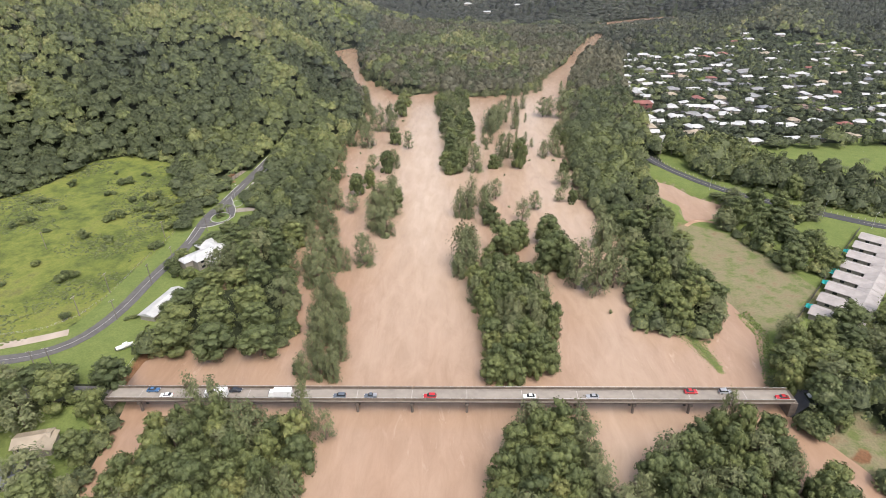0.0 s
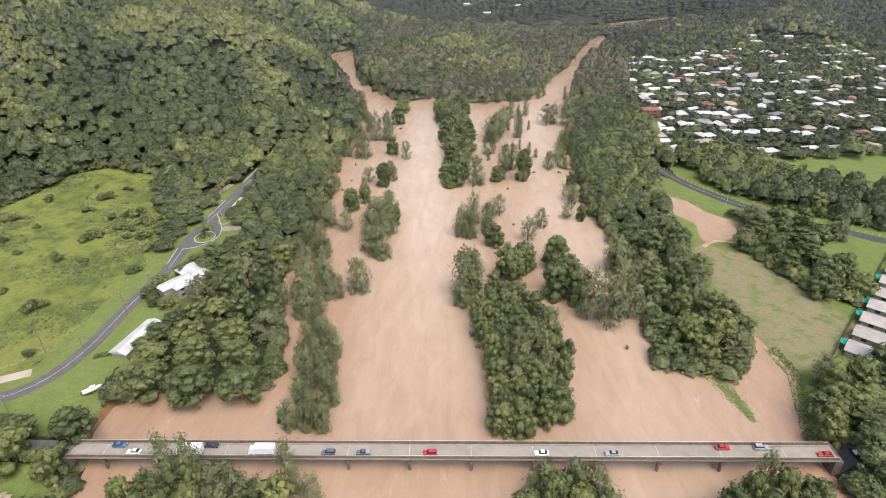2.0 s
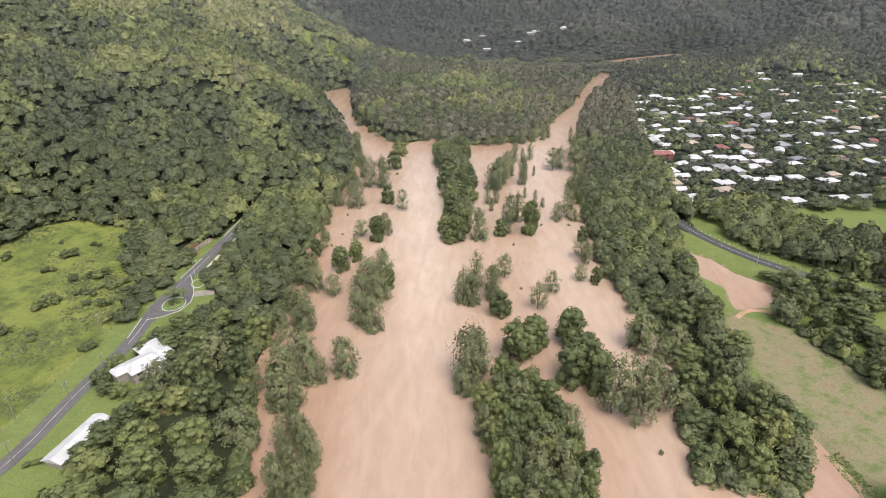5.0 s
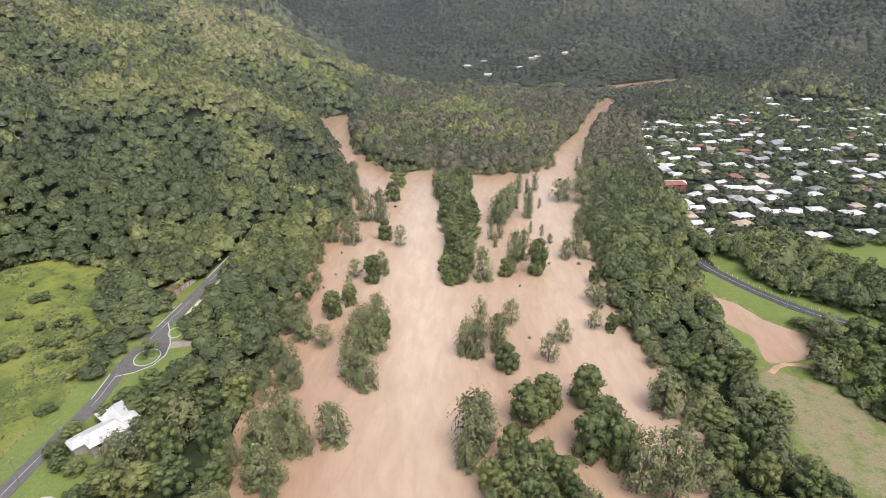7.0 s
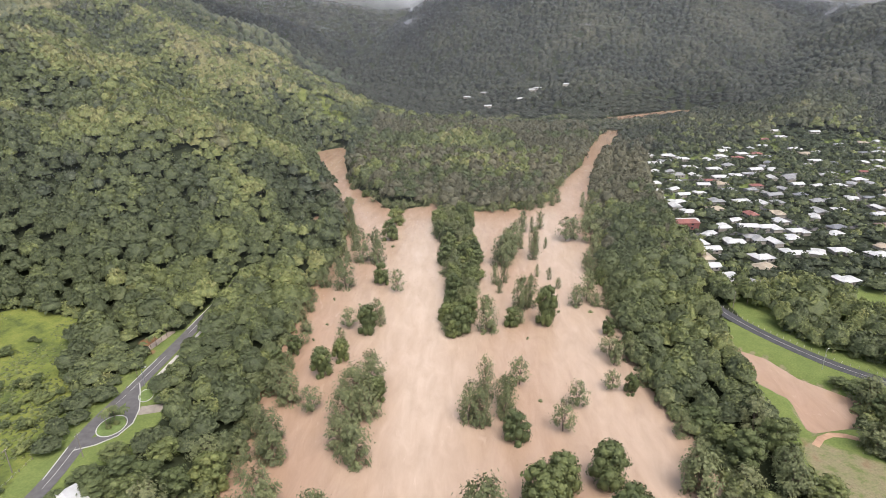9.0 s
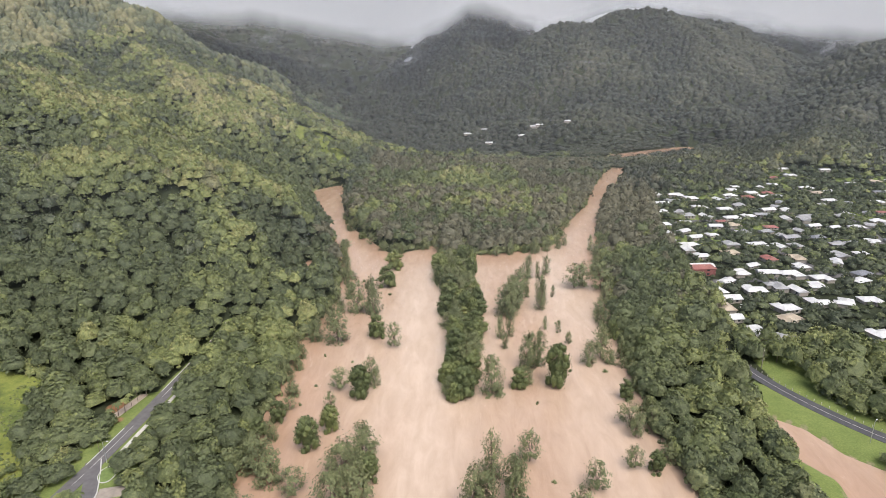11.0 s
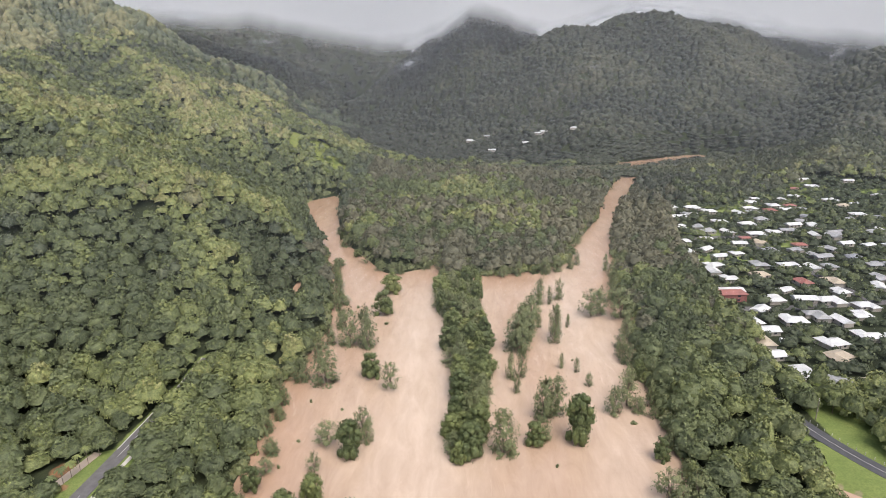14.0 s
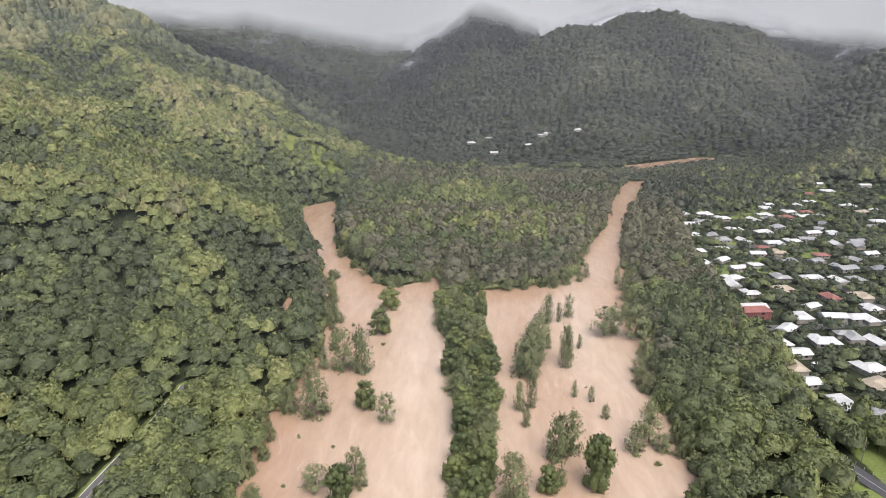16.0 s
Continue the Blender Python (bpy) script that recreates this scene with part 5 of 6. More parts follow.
SECOND_ROW = [(225, 717, 3), (241, 714, 0), (263, 707, 2), (281, 710, 1), (311, 701, 0), (325, 697, 4), (234, 676, 0), (251, 680, 5), (191, 685, 1), (181, 656, 2), (179, 638, 0), (170, 622, 1),
              (203, 642, 0), (223, 622, 3), (245, 620, 2), (184, 608, 0), (304, 639, 6), (282, 640, 4), (321, 674, 0)]
THIRD_ROW = [(226, 811, 0), (245, 810, 2), (257, 792, 1), (218, 772, 0), (283, 785, 0), (250, 750, 1), (271, 742, 2), (292, 757, 3), (419, 917, 0), (417, 891, 1), (405, 838, 2), (356, 839, 0),
             (333, 814, 1), (404, 812, 5), (395, 774, 2), (311, 736, 0), (330, 734, 1)]
for x, y, k in FIRST_ROW + SECOND_ROW + THIRD_ROW:
    turn = house_rng.choice((5, 5, 10, 95, -80)) + house_rng.uniform(-10, 10)
    size = house_rng.uniform(0.70, 0.9)
    settle(KINDS[k], pose(x, y, flat(x, y) + 0.3, 0, 0, turn) @ Matrix.Diagonal((size, size, 0.95, 1)))
    houses.append((x, y))
c, s = math.cos(radians(8)), math.sin(radians(8))
for row in range(26):
    for col in range(35):
        u, w = -120 + col * 17.0 + house_rng.uniform(-3, 3), row * 21.0 + (4 if row % 2 else -4) + house_rng.uniform(-3.0, 3.0)
        x, y = 180 + u * c - w * s, 452 + u * s + w * c
        inner = depth_in(SUBURB, np.array([x]), np.array([y]))[0]
        if inner < 9 or house_rng.random() < 0.18 + max(0, y - 640) / 600 or any(math.hypot(x - a, y - b) < 15 for a, b in houses):
            continue
        houses.append((x, y))
        size = house_rng.uniform(0.62, 0.82)
        k = house_rng.choices(range(9), WEIGHTS)[0]
        settle(KINDS[k], pose(x, y, flat(x, y) + 0.3, 0, 0, 8 + house_rng.choice((0, 0, 90, 180, 45)) + house_rng.uniform(-18, 18)) @ Matrix.Diagonal((size, size, size, 1)))

red_hall = house(21, 9, 1.9, 3.0, RED, M_BRICKWALL, "two storey red walled guest house with a red roof", storeys=2, name="guest_house")
red_hall.matrix_basis = pose(172, 556, flat(172, 556), 0, 0, 2)
long_hall = house(26, 8, 1.3, 0.01, WHITE, M_WALL, "long hall with a white metal roof behind the guest house", name="hall")
long_hall.matrix_basis = pose(174, 568, flat(174, 568), 0, 0, 2)
for x, y, k, turn in [(147, 1280, 0, 0), (156, 1281, 0, 20), (204, 1245, 1, 80), (121, 1246, 1, 0), (60, 1226, 0, 0), (24, 1318, 2, 10), (57, 1334, 3, 0)]:
    settle(KINDS[k], pose(x, y, flat(x, y) + 5, 0, 0, turn) @ Matrix.Diagonal((0.85, 0.85, 1.0, 1)), "houses on the far slope")

white_house = house(13, 10, 2.0, 3.0, WHITE, M_WALL, "white two storey house with several white roofs in trees", (7, 5, 9, 14), 2, "villa")
for bx, by, bw, bd, bz in ((-7.5, 3.0, 6.0, 6.0, 4.6), (3.0, -7.5, 7.0, 5.0, 3.4)):
    bm = roof_mesh(bw, bd, 1.3, 0.6, 2.0, bz)
    bmesh.ops.translate(bm, vec=(bx, by, 0), verts=bm.verts)
    part("roof", bm, WHITE, white_house, "white metal verandah roof")
    part("wall", boxed(bx - bw / 2, bx + bw / 2, by - bd / 2, by + bd / 2, -1.2, bz - 0.2), M_WALL, white_house)
white_house.matrix_basis = pose(-127, 263, flat(-127, 263), 0, 0, 52)
shed = house(22, 7, 1.3, 0.01, WHITE, M_WALL, "long white roofed house beside a dark hedge", name="cottage")
shed.matrix_basis = pose(-131.0, 223, flat(-131.0, 223), 0, 0, 77)
farm = house(13, 8, 1.5, 0.01, CREAM, M_WALL, "house with a cream metal roof among trees", (5, -3, 7, 10), name="cottage")
farm.matrix_basis = pose(-139, 142, flat(-139, 142), 0, 0, 15) @ Matrix.Diagonal((0.82, 0.82, 0.9, 1))
annex = house(9, 7, 1.3, 2.5, GREY, M_WALL, "small house with a blue grey roof among trees", name="cottage")
annex.matrix_basis = pose(-137, 127, flat(-137, 127), 0, 0, 25)

# ---- row of units beside the park ----
UNIT_ROOF = roofing("fawn_roof", (0.36, 0.33, 0.31), 0.6)
unit = house(19, 8.2, 1.5, 0.01, UNIT_ROOF, M_WALL, "townhouse with a fawn metal gable roof in a joined row", (6, 0, 9, 13.5), name="townhouse")
ux, uy = 0.665, 0.747
turn = math.degrees(math.atan2(uy, ux))
for k in range(8):
    x, y = 159 + ux * (k * 13.4) + 0.747 * 5, 216 + uy * (k * 13.4) - 0.665 * 5
    z = flat(x, y) + 0.3
    settle(unit, pose(x, y, z, 0, 0, turn - 90), "row of townhouses")
    if k in (0, 2, 3, 5):
        sx, sy = 151.5 + ux * (k * 13.4 + 6), 217 + uy * (k * 13.4 + 6)
        sail = thing("shade_sail", pose(sx, sy, z, 0, 0, turn), "turquoise shade sail on posts over a courtyard", "shade sail", "courtyard sails")
        size = 3.6 if k == 3 else 2.4
        bm = bmesh.new()
        vs = [bm.verts.new(p) for p in ((-size, -size * 0.6, 2.6), (size, -size * 0.55, 2.9), (size * 0.9, size * 0.6, 2.4), (-size * 0.8, size * 0.5, 2.8))]
        top = bm.faces.new(vs)
        bmesh.ops.solidify(bm, geom=[top], thickness=0.04)
        part("canopy", bm, M_POOL, sail)
        for px_, py_ in ((-size, -size * 0.6), (size, -size * 0.55), (size * 0.9, size * 0.6), (-size * 0.8, size * 0.5)):
            bm = bmesh.new()
            rod(bm, (px_, py_, -0.3), (px_, py_, 2.75), 0.06, 0.06, 6)
            part("post", bm, M_STEEL, sail)
fence = thing("fence", pose(0, 0, 0), "dark timber paling fence round the townhouse row", "fence")
for k in range(56):
    x, y = 144.5 + ux * k * 2.2, 211 + uy * k * 2.2
    z = flat(x, y)
    bm = boxed(-1.08, 1.08, -0.04, 0.04, -0.2, 1.8)
    bmesh.ops.transform(bm, matrix=pose(x, y, z, 0, 0, turn), verts=bm.verts)
    part("panel", bm, M_FENCE, fence)

# ---- suburb streets ----
for line, label in (([(197, 748), (208, 800), (224, 860), (240, 905)], "narrow grey lane along the edge of the suburb"),
                    ([(163, 540), (200, 541), (260, 549), (330, 560), (420, 580)], "grey asphalt street between houses"),
                    ([(200, 700), (240, 706), (300, 716), (380, 730)], "grey asphalt street between houses"),
                    ([(262, 548), (258, 600), (250, 650), (242, 704)], "grey asphalt street between houses"),
                    ([(340, 562), (350, 620), (372, 690), (400, 780)], "grey asphalt street between houses")):
    strip("street", line, 3.4, height, 0.12, M_ASPHALT, label, "street")

# ---- vehicles ----
def car_body(bm, length, width, profile):
    """A shell along x from a side profile of (x, z), drawn in towards the top."""
    rings = []
    zs = [z for _, z in profile]
    for side in (-1, 1):
        rings.append([bm.verts.new((x, side * width / 2 * (1 - 0.16 * max(0, (z - 0.85) / (max(zs) - 0.85 + 1e-6))), z)) for x, z in profile])
    n = len(profile)
    for i in range(n):
        j = (i + 1) % n
        bm.faces.new((rings[0][i], rings[0][j], rings[1][j], rings[1][i]))
    bm.faces.new(rings[0][::-1])
    bm.faces.new(rings[1])
    bmesh.ops.recalc_face_normals(bm, faces=bm.faces)
    bmesh.ops.bevel(bm, geom=list(bm.edges), offset=0.05, segments=1, affect="EDGES")
    return bm


M_LAMP = plain("lamp_glass", (0.75, 0.74, 0.70), 0.2)
M_REAR = plain("rear_lamp_glass", (0.35, 0.02, 0.02), 0.3)


def wheels(ob, xs, width, r):
    for x in xs:
        for y in (-width / 2 + 0.1, width / 2 - 0.1):
            bm = bmesh.new()
            rod(bm, (x, y - 0.11, r), (x, y + 0.11, r), r, r, 14)
            tyre = part("wheel", bm, M_TYRE, ob)
            bm = bmesh.new()
            rod(bm, (x, y - 0.125, r), (x, y + 0.125, r), r * 0.58, r * 0.58, 10)
            part("rim", bm, M_STEEL, tyre)


def car(paint, label, style="sedan"):
    ob = thing("car", pose(0, 0, 0), label, "car")
    low = [(-2.2, 0.35), (2.2, 0.35), (2.28, 0.62), (2.15, 0.84), (1.0, 0.95), (-2.05, 0.98), (-2.25, 0.8)]
    cab = {"sedan": [(1.0, 0.94), (0.35, 1.40), (-0.95, 1.43), (-1.75, 0.97)], "wagon": [(1.05, 0.94), (0.4, 1.58), (-1.85, 1.60), (-2.1, 0.97)],
           "ute": [(1.0, 0.94), (0.45, 1.55), (-0.6, 1.57), (-0.75, 0.97)]}[style]
    part("body", car_body(bmesh.new(), 4.5, 1.8, low), paint, ob)
    part("windows", car_body(bmesh.new(), 2.5, 1.62, cab), M_GLASS, ob, "dark tinted windows")
    x0, x1, z = cab[2][0], cab[1][0], cab[2][1]
    part("roof", boxed(x0 + 0.05, x1 - 0.02, -0.66, 0.66, z - 0.03, z + 0.03, bevel=0.02), paint, ob)
    if style == "ute":
        part("tray", boxed(-2.2, -0.85, -0.82, 0.82, 0.97, 1.28, bevel=0.02), M_STEEL, ob, "pale steel tray")
    for y in (-0.62, 0.62):
        part("headlight", boxed(2.16, 2.29, y - 0.2, y + 0.2, 0.6, 0.76), M_LAMP, ob, "clear headlight")
        part("tail_light", boxed(-2.29, -2.18, y - 0.18, y + 0.18, 0.66, 0.84), M_REAR, ob, "red tail light")
    part("bumper", boxed(2.2, 2.33, -0.8, 0.8, 0.36, 0.56, bevel=0.03), M_FENCE, ob)
    wheels(ob, (-1.35, 1.4), 1.8, 0.33)
    return ob


def truck(label):
    ob = thing("truck", pose(0, 0, 0), label, "truck")
    paint = CAR_PAINT["white"]
    part("chassis", boxed(-4.0, 4.0, -0.5, 0.5, 0.6, 0.95), M_FENCE, ob)
    part("cab", car_body(bmesh.new(), 2.0, 2.2, [(2.3, 0.5), (4.1, 0.5), (4.15, 1.5), (3.75, 2.6), (2.35, 2.65)]), paint, ob)
    part("windscreen", boxed(3.9, 4.06, -0.85, 0.85, 1.6, 2.3, bevel=0.02), M_GLASS, ob, "dark windscreen")
    part("cargo_box", boxed(-4.1, 2.2, -1.22, 1.22, 0.96, 3.5, bevel=0.04), paint, ob, "plain white cargo box")
    wheels(ob, (-3.0, -1.9, 3.2), 2.3, 0.48)
    return ob


CAR_PAINT = {k: plain(k + "_car_paint", v, 0.25, 0.0, 0.05, spec=0.6) for k, v in
             {"white": (0.78, 0.78, 0.77), "black": (0.035, 0.04, 0.05), "red": (0.42, 0.03, 0.035), "blue": (0.06, 0.13, 0.25), "grey": (0.30, 0.31, 0.33), "slate": (0.10, 0.12, 0.15)}.items()}
FAR_LANE, NEAR_LANE = 163.75, 161.0
# x, lane, heading, paint, style
for x, y, turn, paint, style, label in [
        (-108, FAR_LANE, 0, "blue", "sedan", "blue sedan driving over the bridge"), (-102, NEAR_LANE, 180, "white", "sedan", "white sedan driving over the bridge"),
        (-78, FAR_LANE, 0, "black", "sedan", "black sedan driving over the bridge"), (-40, NEAR_LANE, 180, "slate", "wagon", "dark blue wagon driving over the bridge"),
        (-29, NEAR_LANE, 180, "slate", "ute", "dark utility truck with a white tray on the bridge"), (-8, NEAR_LANE, 180, "red", "wagon", "red wagon driving over the bridge"),
        (27, NEAR_LANE, 180, "white", "sedan", "white hatchback driving over the bridge"), (49, NEAR_LANE, 180, "grey", "sedan", "grey sedan driving over the bridge"),
        (96, FAR_LANE, 0, "grey", "wagon", "grey blue wagon driving over the bridge"), (84, FAR_LANE, 0, "red", "sedan", "red sedan driving over the bridge"),
        (114.5, NEAR_LANE, 180, "red", "sedan", "bright red sedan driving over the bridge"), (126, 162.0, 182, "white", "wagon", "white wagon on the bridge approach")]:
    ob = car(CAR_PAINT[paint], label, style)
    ob.matrix_basis = pose(x, y, BZ + 0.012 if x < 118 else 6.24, 0, 0, turn)
    tagged(ob, group="cars on the bridge")
for x in (-61, -84):
    ob = truck("white box truck driving over the bridge")
    ob.matrix_basis = pose(x, NEAR_LANE, BZ + 0.012, 0, 0, 180)
    tagged(ob, group="trucks on the bridge")
caravan = thing("caravan", pose(177, 493.5, flat(177, 493.5), 0, 0, 5), "white caravan parked on a lawn between houses", "caravan")
part("body", boxed(-3.6, 3.6, -1.2, 1.2, 0.5, 3.0, bevel=0.2), CAR_PAINT["white"], caravan)
for x in (-2, 0.2, 2.2):
    part("window", boxed(x - 0.5, x + 0.5, -1.24, -1.19, 1.5, 2.2), M_GLASS, caravan)
wheels(caravan, (-0.4, 0.4), 2.2, 0.34)

# ---- boat on the lawn ----
boat = thing("boat", pose(-134, 193, flat(-134, 193) + 0.1, 0, 0, 40), "white motor boat on a trailer parked on the lawn", "boat")
bm = bmesh.new()
rings = []
for x, half, keel, top in ((-3.2, 1.1, 0.55, 1.5), (-1.0, 1.2, 0.5, 1.5), (1.2, 1.05, 0.55, 1.6), (2.6, 0.6, 0.8, 1.7), (3.4, 0.06, 1.3, 1.8)):
    rings.append([bm.verts.new(p) for p in ((x, -half, top), (x, -half * 0.8, keel + 0.35), (x, 0, keel), (x, half * 0.8, keel + 0.35), (x, half, top))])
for r, q_ in zip(rings, rings[1:]):
    for i in range(5):
        bm.faces.new((r[i], r[(i + 1) % 5], q_[(i + 1) % 5], q_[i]))
bm.faces.new(rings[0]), bm.faces.new(rings[-1][::-1])
bmesh.ops.recalc_face_normals(bm, faces=bm.faces)
part("hull", bm, CAR_PAINT["white"], boat)
part("cabin", boxed(-0.6, 1.4, -0.75, 0.75, 1.5, 2.5, bevel=0.15), CAR_PAINT["white"], boat)
part("windscreen", boxed(1.25, 1.46, -0.65, 0.65, 1.85, 2.35), M_GLASS, boat, "dark windscreen")
part("outboard_motor", boxed(-3.7, -3.2, -0.25, 0.25, 0.6, 1.8, bevel=0.08), M_FENCE, boat, "black outboard motor")
part("trailer", boxed(-3.0, 4.2, -0.5, 0.5, 0.35, 0.5), M_STEEL, boat)
wheels(boat, (-0.8,), 2.1, 0.32)

# ---- posts, poles and lamps ----
lawn_fence = thing("fence", pose(0, 0, 0), "low white post and rail fence along the flooded lawn", "fence")
for k in range(16):
    y = 169 + k * 1.55
    x = -128 + 0.04 * k
    z = flat(x, y)
    part("post", boxed(x - 0.07, x + 0.07, y - 0.07, y + 0.07, z - 0.3, z + 1.0), M_JOINT, lawn_fence)
    if k < 15:
        part("rail", boxed(x - 0.02, x + 0.02, y + 0.07, y + 1.48, z + 0.75, z + 0.82), M_JOINT, lawn_fence)


def power_pole(x, y, h, turn):
    ob = thing("power_pole", pose(x, y, flat(x, y), 0, 0, turn), "grey timber power pole with a crossarm", "power pole", "power poles")
    bm = bmesh.new()
    rod(bm, (0, 0, -0.8), (0, 0, h), 0.2, 0.14, 8)
    part("pole", bm, M_WOOD, ob)
    part("crossarm", boxed(-1.2, 1.2, -0.08, 0.08, h - 0.8, h - 0.62), M_WOOD, ob)
    for i in (-1.1, -0.4, 0.4, 1.1):
        bm = bmesh.new()
        rod(bm, (i, 0, h - 0.62), (i, 0, h - 0.35), 0.06, 0.04, 6)
        part("insulator", bm, M_LAMP, ob)


def street_lamp(x, y, h, turn):
    ob = thing("street_lamp", pose(x, y, flat(x, y), 0, 0, turn), "grey street lamp with a white head on an arm", "street lamp", "street lamps")
    bm = bmesh.new()
    rod(bm, (0, 0, -0.6), (0, 0, h), 0.13, 0.08, 8)
    part("pole", bm, M_STEEL, ob)
    bm = bmesh.new()
    rod(bm, (0, 0, h - 0.05), (1.9, 0, h + 0.35), 0.05, 0.05, 6)
    part("arm", bm, M_STEEL, ob)
    part("head", boxed(1.6, 2.4, -0.18, 0.18, h + 0.3, h + 0.46, bevel=0.05), M_LAMP, ob, "white lamp head")


for x, y, turn in ((-146.5, 244, 80), (-163, 236, 80), (-147.5, 213, 60), (-166, 216, 70), (-156, 180, 10), (-161, 292, 85), (-143.0, 262, 80), (-140, 300, 80), (-220, 279, 80), (-161, 178, 10), (153, 432, 60), (150, 419, 60)):
    power_pole(x, y, 10.5, turn)
for x, y, turn in ((164, 359, 40), (196, 331, 40), (213, 317, 40), (233, 303, 30), (-139.5, 346, 0)):
    street_lamp(x, y, 9.5, turn)

def along(line, gap):
    """Points at even gaps along a line."""
    out, left = [], 0.0
    for (ax, ay), (bx, by) in zip(line, line[1:]):
        d = math.hypot(bx - ax, by - ay)
        while left < d:
            out.append((ax + (bx - ax) * left / d, ay + (by - ay) * left / d))
            left += gap
        left -= d
    return out


wire_fence = thing("fence", pose(0, 0, 0), "old timber post and wire fence along the meadow edge", "fence")
FENCE_LINE = [(-196, 200), (-176, 206), (-166, 216), (-162, 232), (-161, 262), (-158, 300)]
posts = along(FENCE_LINE, 3.2)
for x, y in posts:
    z = flat(x, y)
    part("post", boxed(x - 0.08, x + 0.08, y - 0.08, y + 0.08, z - 0.4, z + 1.25), M_WOOD, wire_fence)
for (ax, ay), (bx, by) in zip(posts, posts[1:]):
    for h in (0.6, 1.1):
        bm = bmesh.new()
        rod(bm, (ax, ay, flat(ax, ay) + h), (bx, by, flat(bx, by) + h), 0.02, 0.02, 3)
        part("wire", bm, M_STEEL, wire_fence)
bollard = thing("bollard", pose(0, 0, 0), "short white timber bollard beside the dark road", "bollard", "roadside bollards")
part("post", boxed(-0.11, 0.11, -0.11, 0.11, -0.4, 0.95, bevel=0.02), M_JOINT, bollard)
part("cap", boxed(-0.12, 0.12, -0.12, 0.12, 0.95, 1.0), M_STEEL, bollard)
for k, (x, y) in enumerate(along([(px_ + 3.6, py_ + 3.6) for px_, py_ in ROAD_EAST[1:-1]], 3.4)):
    m = pose(x, y, flat(x, y), 0, 0, 40)
    if k:
        copy_thing(bollard, m)
    else:
        first_bollard = m
bollard.matrix_basis = first_bollard

# ---- turning bay on the western road ----
BAY = [(-145.5, 347), (-141, 337), (-134, 328), (-130.5, 318), (-133, 311), (-140, 307.5), (-147, 306)]
bay = strip("turning_bay", BAY, 2.7, height, 0.09, M_ASPHALT, "grey asphalt turning bay round a planted island", "road")
strip("kerb", BAY, 0.2, height, 0.22, M_LINE, "white kerb", parent=bay, side=2.8, thick=0.3)
strip("driveway", [(-133, 328), (-127, 330), (-120, 331)], 3.0, height, 0.1, M_CONCRETE, "pale concrete driveway into the trees", "driveway")
M_TURF = plain("clipped_turf", (0.13, 0.18, 0.055), 0.9, vary=0.3, scale=0.5)


def traffic_island(x, y, rx, ry, turn, label):
    """A low oval of turf inside a white concrete kerb."""
    ob = thing("traffic_island", pose(x, y, flat(x, y) + 0.1, 0, 0, turn), label, "traffic island", "traffic islands")
    n = 28
    rim, top = bmesh.new(), bmesh.new()
    rings = []
    for grow, z in ((1.0, -0.4), (1.0, 0.16), (0.93, 0.16), (0.93, -0.1)):
        rings.append([rim.verts.new((rx * grow * math.cos(2 * math.pi * i / n), ry * grow * math.sin(2 * math.pi * i / n), z)) for i in range(n)])
    for a, b in zip(rings, rings[1:]):
        for i in range(n):
            rim.faces.new((a[i], a[(i + 1) % n], b[(i + 1) % n], b[i]))
    part("kerb", rim, M_LINE, ob, "white concrete kerb")
    edge = [top.verts.new((rx * 0.94 * math.cos(2 * math.pi * i / n), ry * 0.94 * math.sin(2 * math.pi * i / n), 0.1)) for i in range(n)]
    mid = top.verts.new((0, 0, 0.35))
    for i in range(n):
        top.faces.new((edge[i], edge[(i + 1) % n], mid))
    part("turf", top, M_TURF, ob, "short green turf")


traffic_island(-139, 318, 5.6, 7.0, 8, "oval grass traffic island planted with palms")
traffic_island(-135.5, 339, 3.2, 5.0, 20, "small kerbed grass island beside the driveway")
strip("flooded_ditch", [(-156, 369), (-154.5, 376), (-152, 386), (-149.5, 396)], 1.9, height, 0.06, M_SILT, "pale flooded ditch behind a row of palms", "ditch", thick=0.3)
strip("footpath", [(x + 5.4, y) for x, y in ROAD_WEST[13:]], 0.9, height, 0.07, M_JOINT, "pale concrete footpath beside the road", "path")

# ---- trees of the suburb, round its houses ----
def suburb_trees():
    r = np.random.default_rng(9)
    x, y = np.meshgrid(np.arange(140, 720, 7.0), np.arange(436, 985, 7.0))
    x, y = (x + r.uniform(-2.8, 2.8, x.shape)).ravel(), (y + r.uniform(-2.8, 2.8, y.shape)).ravel()
    clear = np.full(x.shape, 1e9)
    for a, b in houses + [(172, 556), (174, 568), (163, 568), (184, 568)]:
        clear = np.minimum(clear, np.hypot(x - a, y - b))
    keep = inside(SUBURB, x, y) & (clear > 5.8) & (r.random(x.shape) < 0.80)
    x, y, clear = x[keep], y[keep], clear[keep]
    w = np.clip(r.uniform(2.8, 6.4, x.shape) * np.where(clear > 11, 1.5, 1.0), 3.0, 12)
    return np.column_stack([x, y, height(x, y) - 0.4, w, w * r.uniform(0.65, 1.0, x.shape), np.clip(r.normal(0.14, 0.18, x.shape), 0, 1)])


GARDEN_KINDS = [unit_tree(140 + k, 8, 46, 0.13, 0.21) for k in range(6)]
suburb_rows = suburb_trees()
bright = np.random.default_rng(3).random(len(suburb_rows)) < 0.3
forest("garden_trees", "green garden trees filling the gaps between suburban houses", suburb_rows[bright], GARDEN_KINDS, M_LEAF, np.random.default_rng(2))
forest("garden_trees", "grey green garden trees filling the gaps between suburban houses", suburb_rows[~bright], GARDEN_KINDS, M_GARDEN, np.random.default_rng(4))

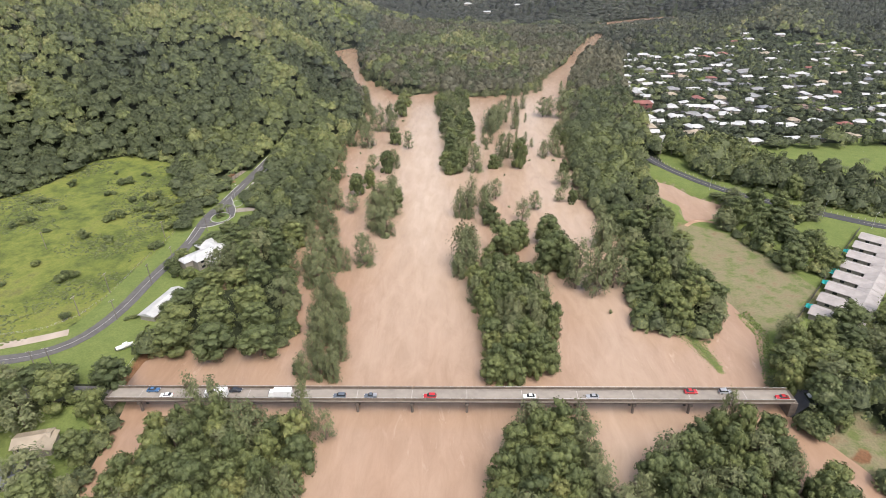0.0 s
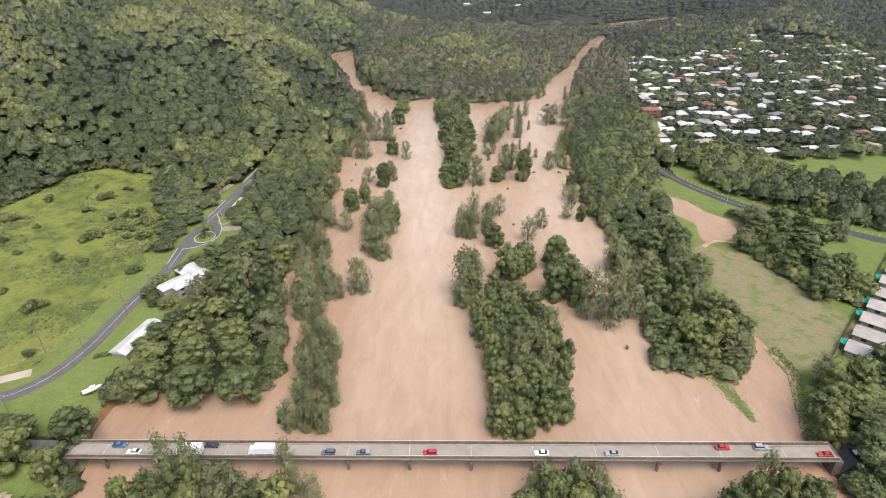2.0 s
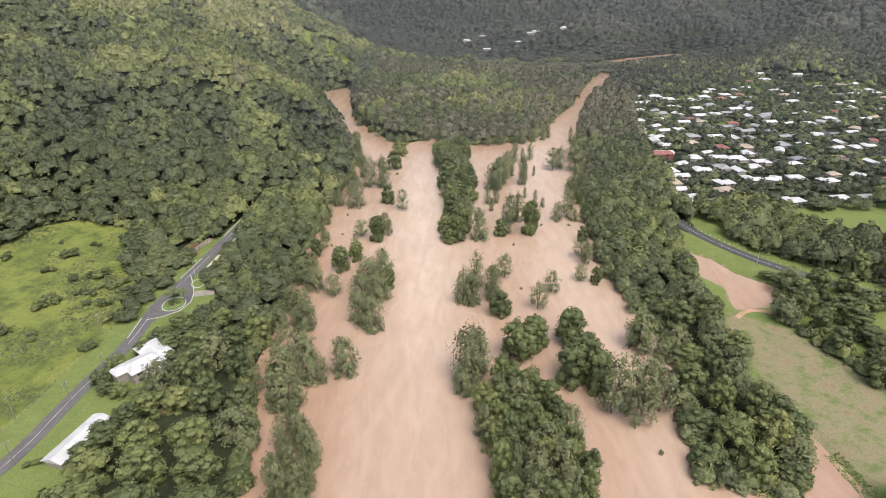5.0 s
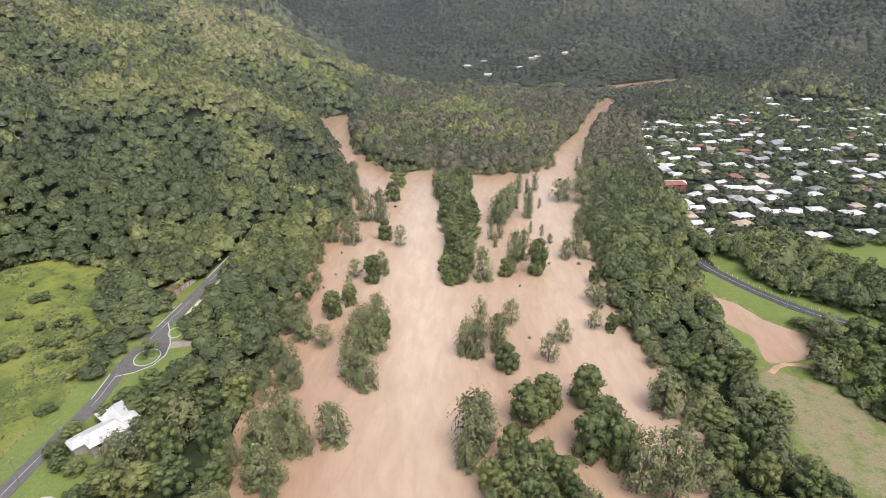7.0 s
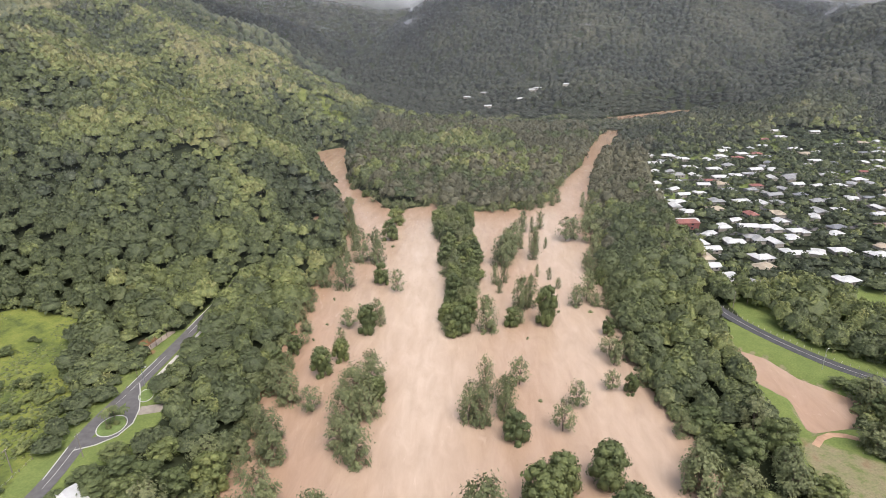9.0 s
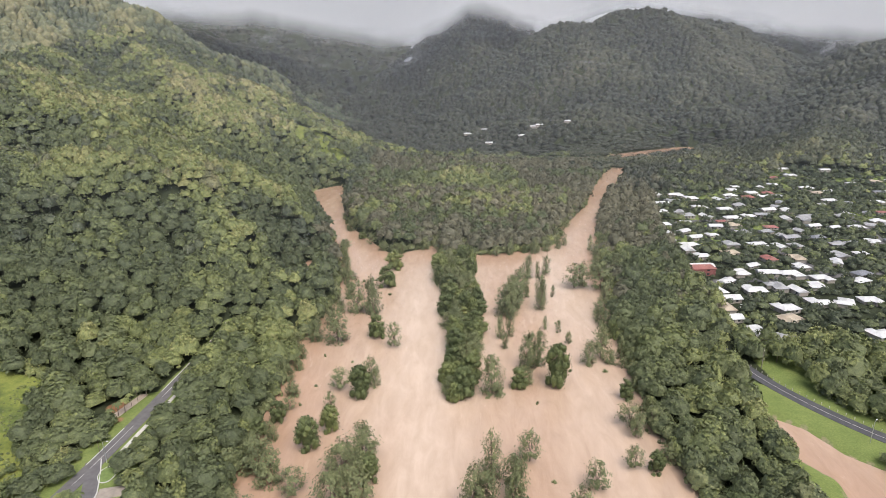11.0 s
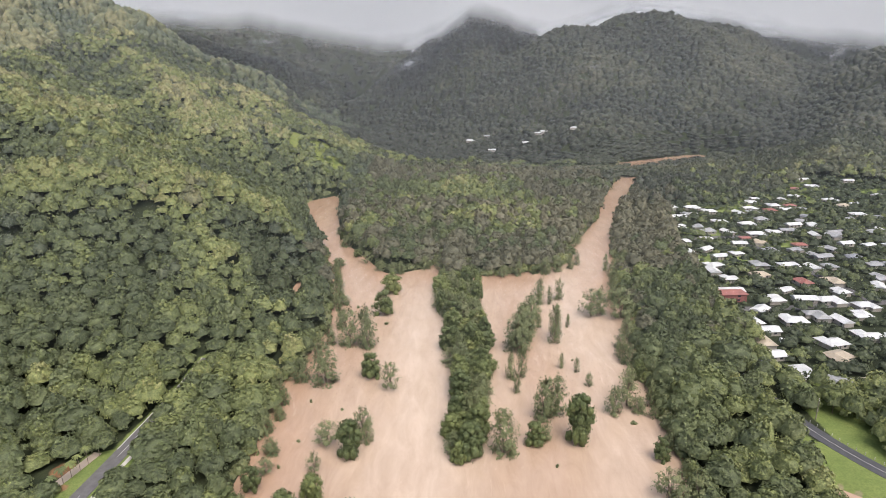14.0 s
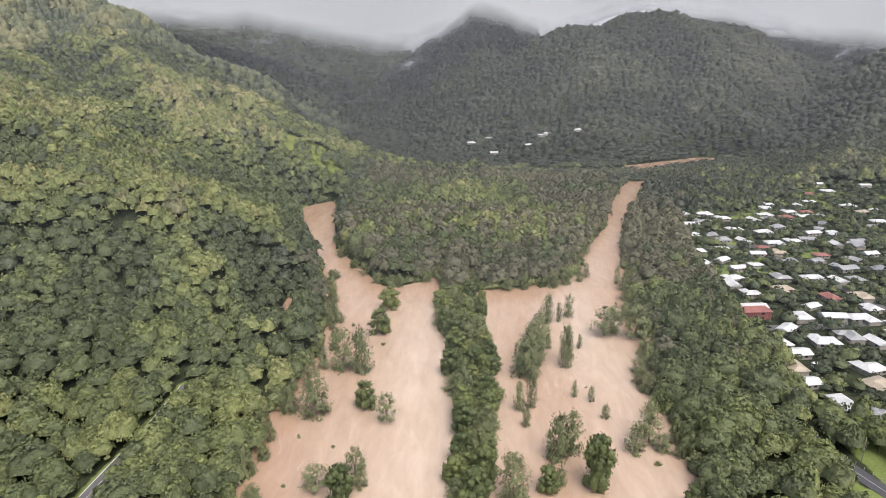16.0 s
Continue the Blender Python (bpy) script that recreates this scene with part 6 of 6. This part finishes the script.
# ---- low scrub in the meadow ----
r = np.random.default_rng(14)
x, y = r.uniform(-330, -160, 16000), r.uniform(190, 408, 16000)
clump = rough(x, y, 26, 41, 3) + 0.5 * rough(x, y, 90, 43, 2)
keep = (depth_in(MEADOW, x, y) > 3) & (clump > -0.12)
x, y = x[keep], y[keep]
w = r.uniform(0.8, 2.2, x.shape) * (0.75 + 0.25 * np.clip(clump[keep] / 0.1, 0, 1) + 2.4 * np.clip(clump[keep] - 0.28, 0, 1))
SCRUB = [dome(200 + k) for k in range(4)]
forest("meadow_scrub", "low rough scrub and tall weeds in the green meadow", np.column_stack([x, y, height(x, y) - 0.2, w, w * r.uniform(0.35, 0.6, x.shape), np.clip(r.normal(0.55, 0.2, x.shape), 0, 1)]), SCRUB, M_GREEN, r)

# ---- drowned grass off the eastern bank, and the hedge by the cottage ----
r = np.random.default_rng(21)
u = r.uniform(0, 1, 1700)
x, y = 98.5 + 5 * u + r.normal(0, 2.3, 1700) * (1 - 0.75 * u), 208 - 25 * u + r.normal(0, 1.4, 1700)
w = r.uniform(0.25, 0.75, 1700)
forest("drowned_grass", "bright green grass tips standing out of the flood", np.column_stack([x, y, np.full(1700, -0.12), w, w * r.uniform(0.35, 0.8, 1700), r.uniform(0.1, 0.9, 1700)]), SCRUB, M_WEED, r)
x, y = 121 + r.uniform(0, 5, 1000), r.uniform(176, 222, 1000)
x = x + np.interp(y, [176, 206, 222], [-4.5, 5.5, 3.5])
w = r.uniform(0.35, 0.9, 1000)
forest("bank_grass", "tall bright green grass along the flooded eastern shore", np.column_stack([x, y, np.maximum(height(x, y), -0.1) - 0.1, w, w * r.uniform(0.4, 0.8, 1000), r.uniform(0.2, 0.9, 1000)]), SCRUB, M_WEED, r)
for x, y in ((-139, 316), (-140.5, 319.5), (-137.8, 319)):
    plant("shrub", x, y, 2.4, 3.6, flat(x, y) - 0.1, "shrubs on the traffic island")
for x, y in ((-143, 213), (-141.5, 214), (-140, 214.5)):
    plant("shrub", x, y, 2.2, 3.4, flat(x, y) - 0.2, "hedge by the cottage")

# ---- thin haze across the valley, and the low cloud that hides the mountain tops ----
def veil(name, label, y0, half, top, haze, colour, base=1e4, soft=1.0, torn=0.0, scale=0.004, bend=60, seed=1, near=0.0, edge=None):
    """A wavy upright sheet of vapour across the valley: thin near the ground, and closing to cloud above the cloud's base."""
    u, w = np.meshgrid(np.linspace(-half, half, 90), np.linspace(0, 1, 40))
    vy = y0 + rough(u, u * 0 + seed * 50.0, 420, seed, 3) * bend - near * np.clip((240 - u) / 160, 0, 1)
    low = height(u, vy) - 2
    vz = low + (top - low) * w ** 1.3
    dip = rough(u, u * 0 + seed * 9.0, 600, seed + 5, 3) * 80
    if edge:
        dip = np.interp(u, *edge) - base + 0.4 * dip
    thin = haze * np.clip((vz - low) / 90, 0, 1)
    thick = (vz - base - dip) / soft
    k = (np.arange(89)[None, :] + np.arange(39)[:, None] * 90).ravel()
    ob = link_mesh(name, np.column_stack([u.ravel(), vy.ravel(), vz.ravel()]), np.column_stack([k, k + 1, k + 91, k + 90]),
                   [cloud_material(name, colour, scale, torn)], smooth=True, haze=thin.ravel(), thick=np.clip(thick, -1, 2).ravel())
    return tagged(ob, label, "mist" if base > 1e3 else "cloud", kind="structure")


HAZE = (0.75, 0.81, 0.89)
veil("haze", "thin rain haze hanging in the valley air", 430, 900, 420, 0.028, HAZE, seed=2)
veil("haze", "thin rain haze hanging in the valley air", 820, 1300, 520, 0.046, HAZE, seed=3)
veil("haze", "thin rain haze hanging in the valley air", 1270, 1700, 620, 0.036, HAZE, seed=4)
veil("low_cloud", "pale grey low cloud hanging over the mountain tops", 1800, 3000, 900, 0.08, (0.72, 0.73, 0.745), 212, 55, 0.9, 0.0045, 50, 6, 170, ([-900, -640, -450, -320, -170, -80, 5, 38, 75, 112, 170, 250, 400, 700, 900], [246, 232, 216, 190, 166, 170, 205, 240, 243, 220, 206, 200, 240, 205, 172]))
veil("low_cloud", "pale grey low cloud hanging over the mountain tops", 2400, 3600, 1100, 0.15, (0.72, 0.73, 0.745), 196, 45, 0.9, 0.0035, 100, 7)


def wisp(x, y, z, wide, tall, lean, dense, seed):
    """A shred of mist on a mountain side: an uneven bowed sheet, thickest in the middle and torn to nothing at its edges."""
    u, w = np.meshgrid(np.linspace(-1, 1, 26), np.linspace(-1, 1, 18))
    vx, vz = x + u * wide / 2, z + w * tall / 2 + lean * u * wide / 2
    vy = y + 14 * rough(vx, vz, 60, seed, 2) - 10 * (1 - u * u)
    thick = dense * (1.25 - 1.5 * np.hypot(u, w))
    k = (np.arange(25)[None, :] + np.arange(17)[:, None] * 26).ravel()
    ob = link_mesh("mist_wisp", np.column_stack([vx.ravel(), vy.ravel(), vz.ravel()]), np.column_stack([k, k + 1, k + 27, k + 26]), [M_MIST], smooth=True,
                   haze=np.zeros(u.size), thick=np.where(np.hypot(u, w) > 0.92, -1, thick).ravel())
    return tagged(ob, "torn pale mist wisp clinging to the mountain side", "mist", "mist wisps", "structure")


M_MIST = cloud_material("mist_wisp", (0.70, 0.71, 0.73), 0.022, 0.9)
wisp(-112, 1660, 158, 110, 34, 0.42, 0.40, 3)
wisp(-395, 2040, 148, 90, 22, -0.25, 0.38, 4)
wisp(272, 1425, 146, 44, 10, -0.12, 0.30, 5)
wisp(1290, 2330, 176, 120, 60, 0.5, 0.42, 6)
wisp(-560, 2040, 230, 150, 40, 0.1, 0.30, 7)
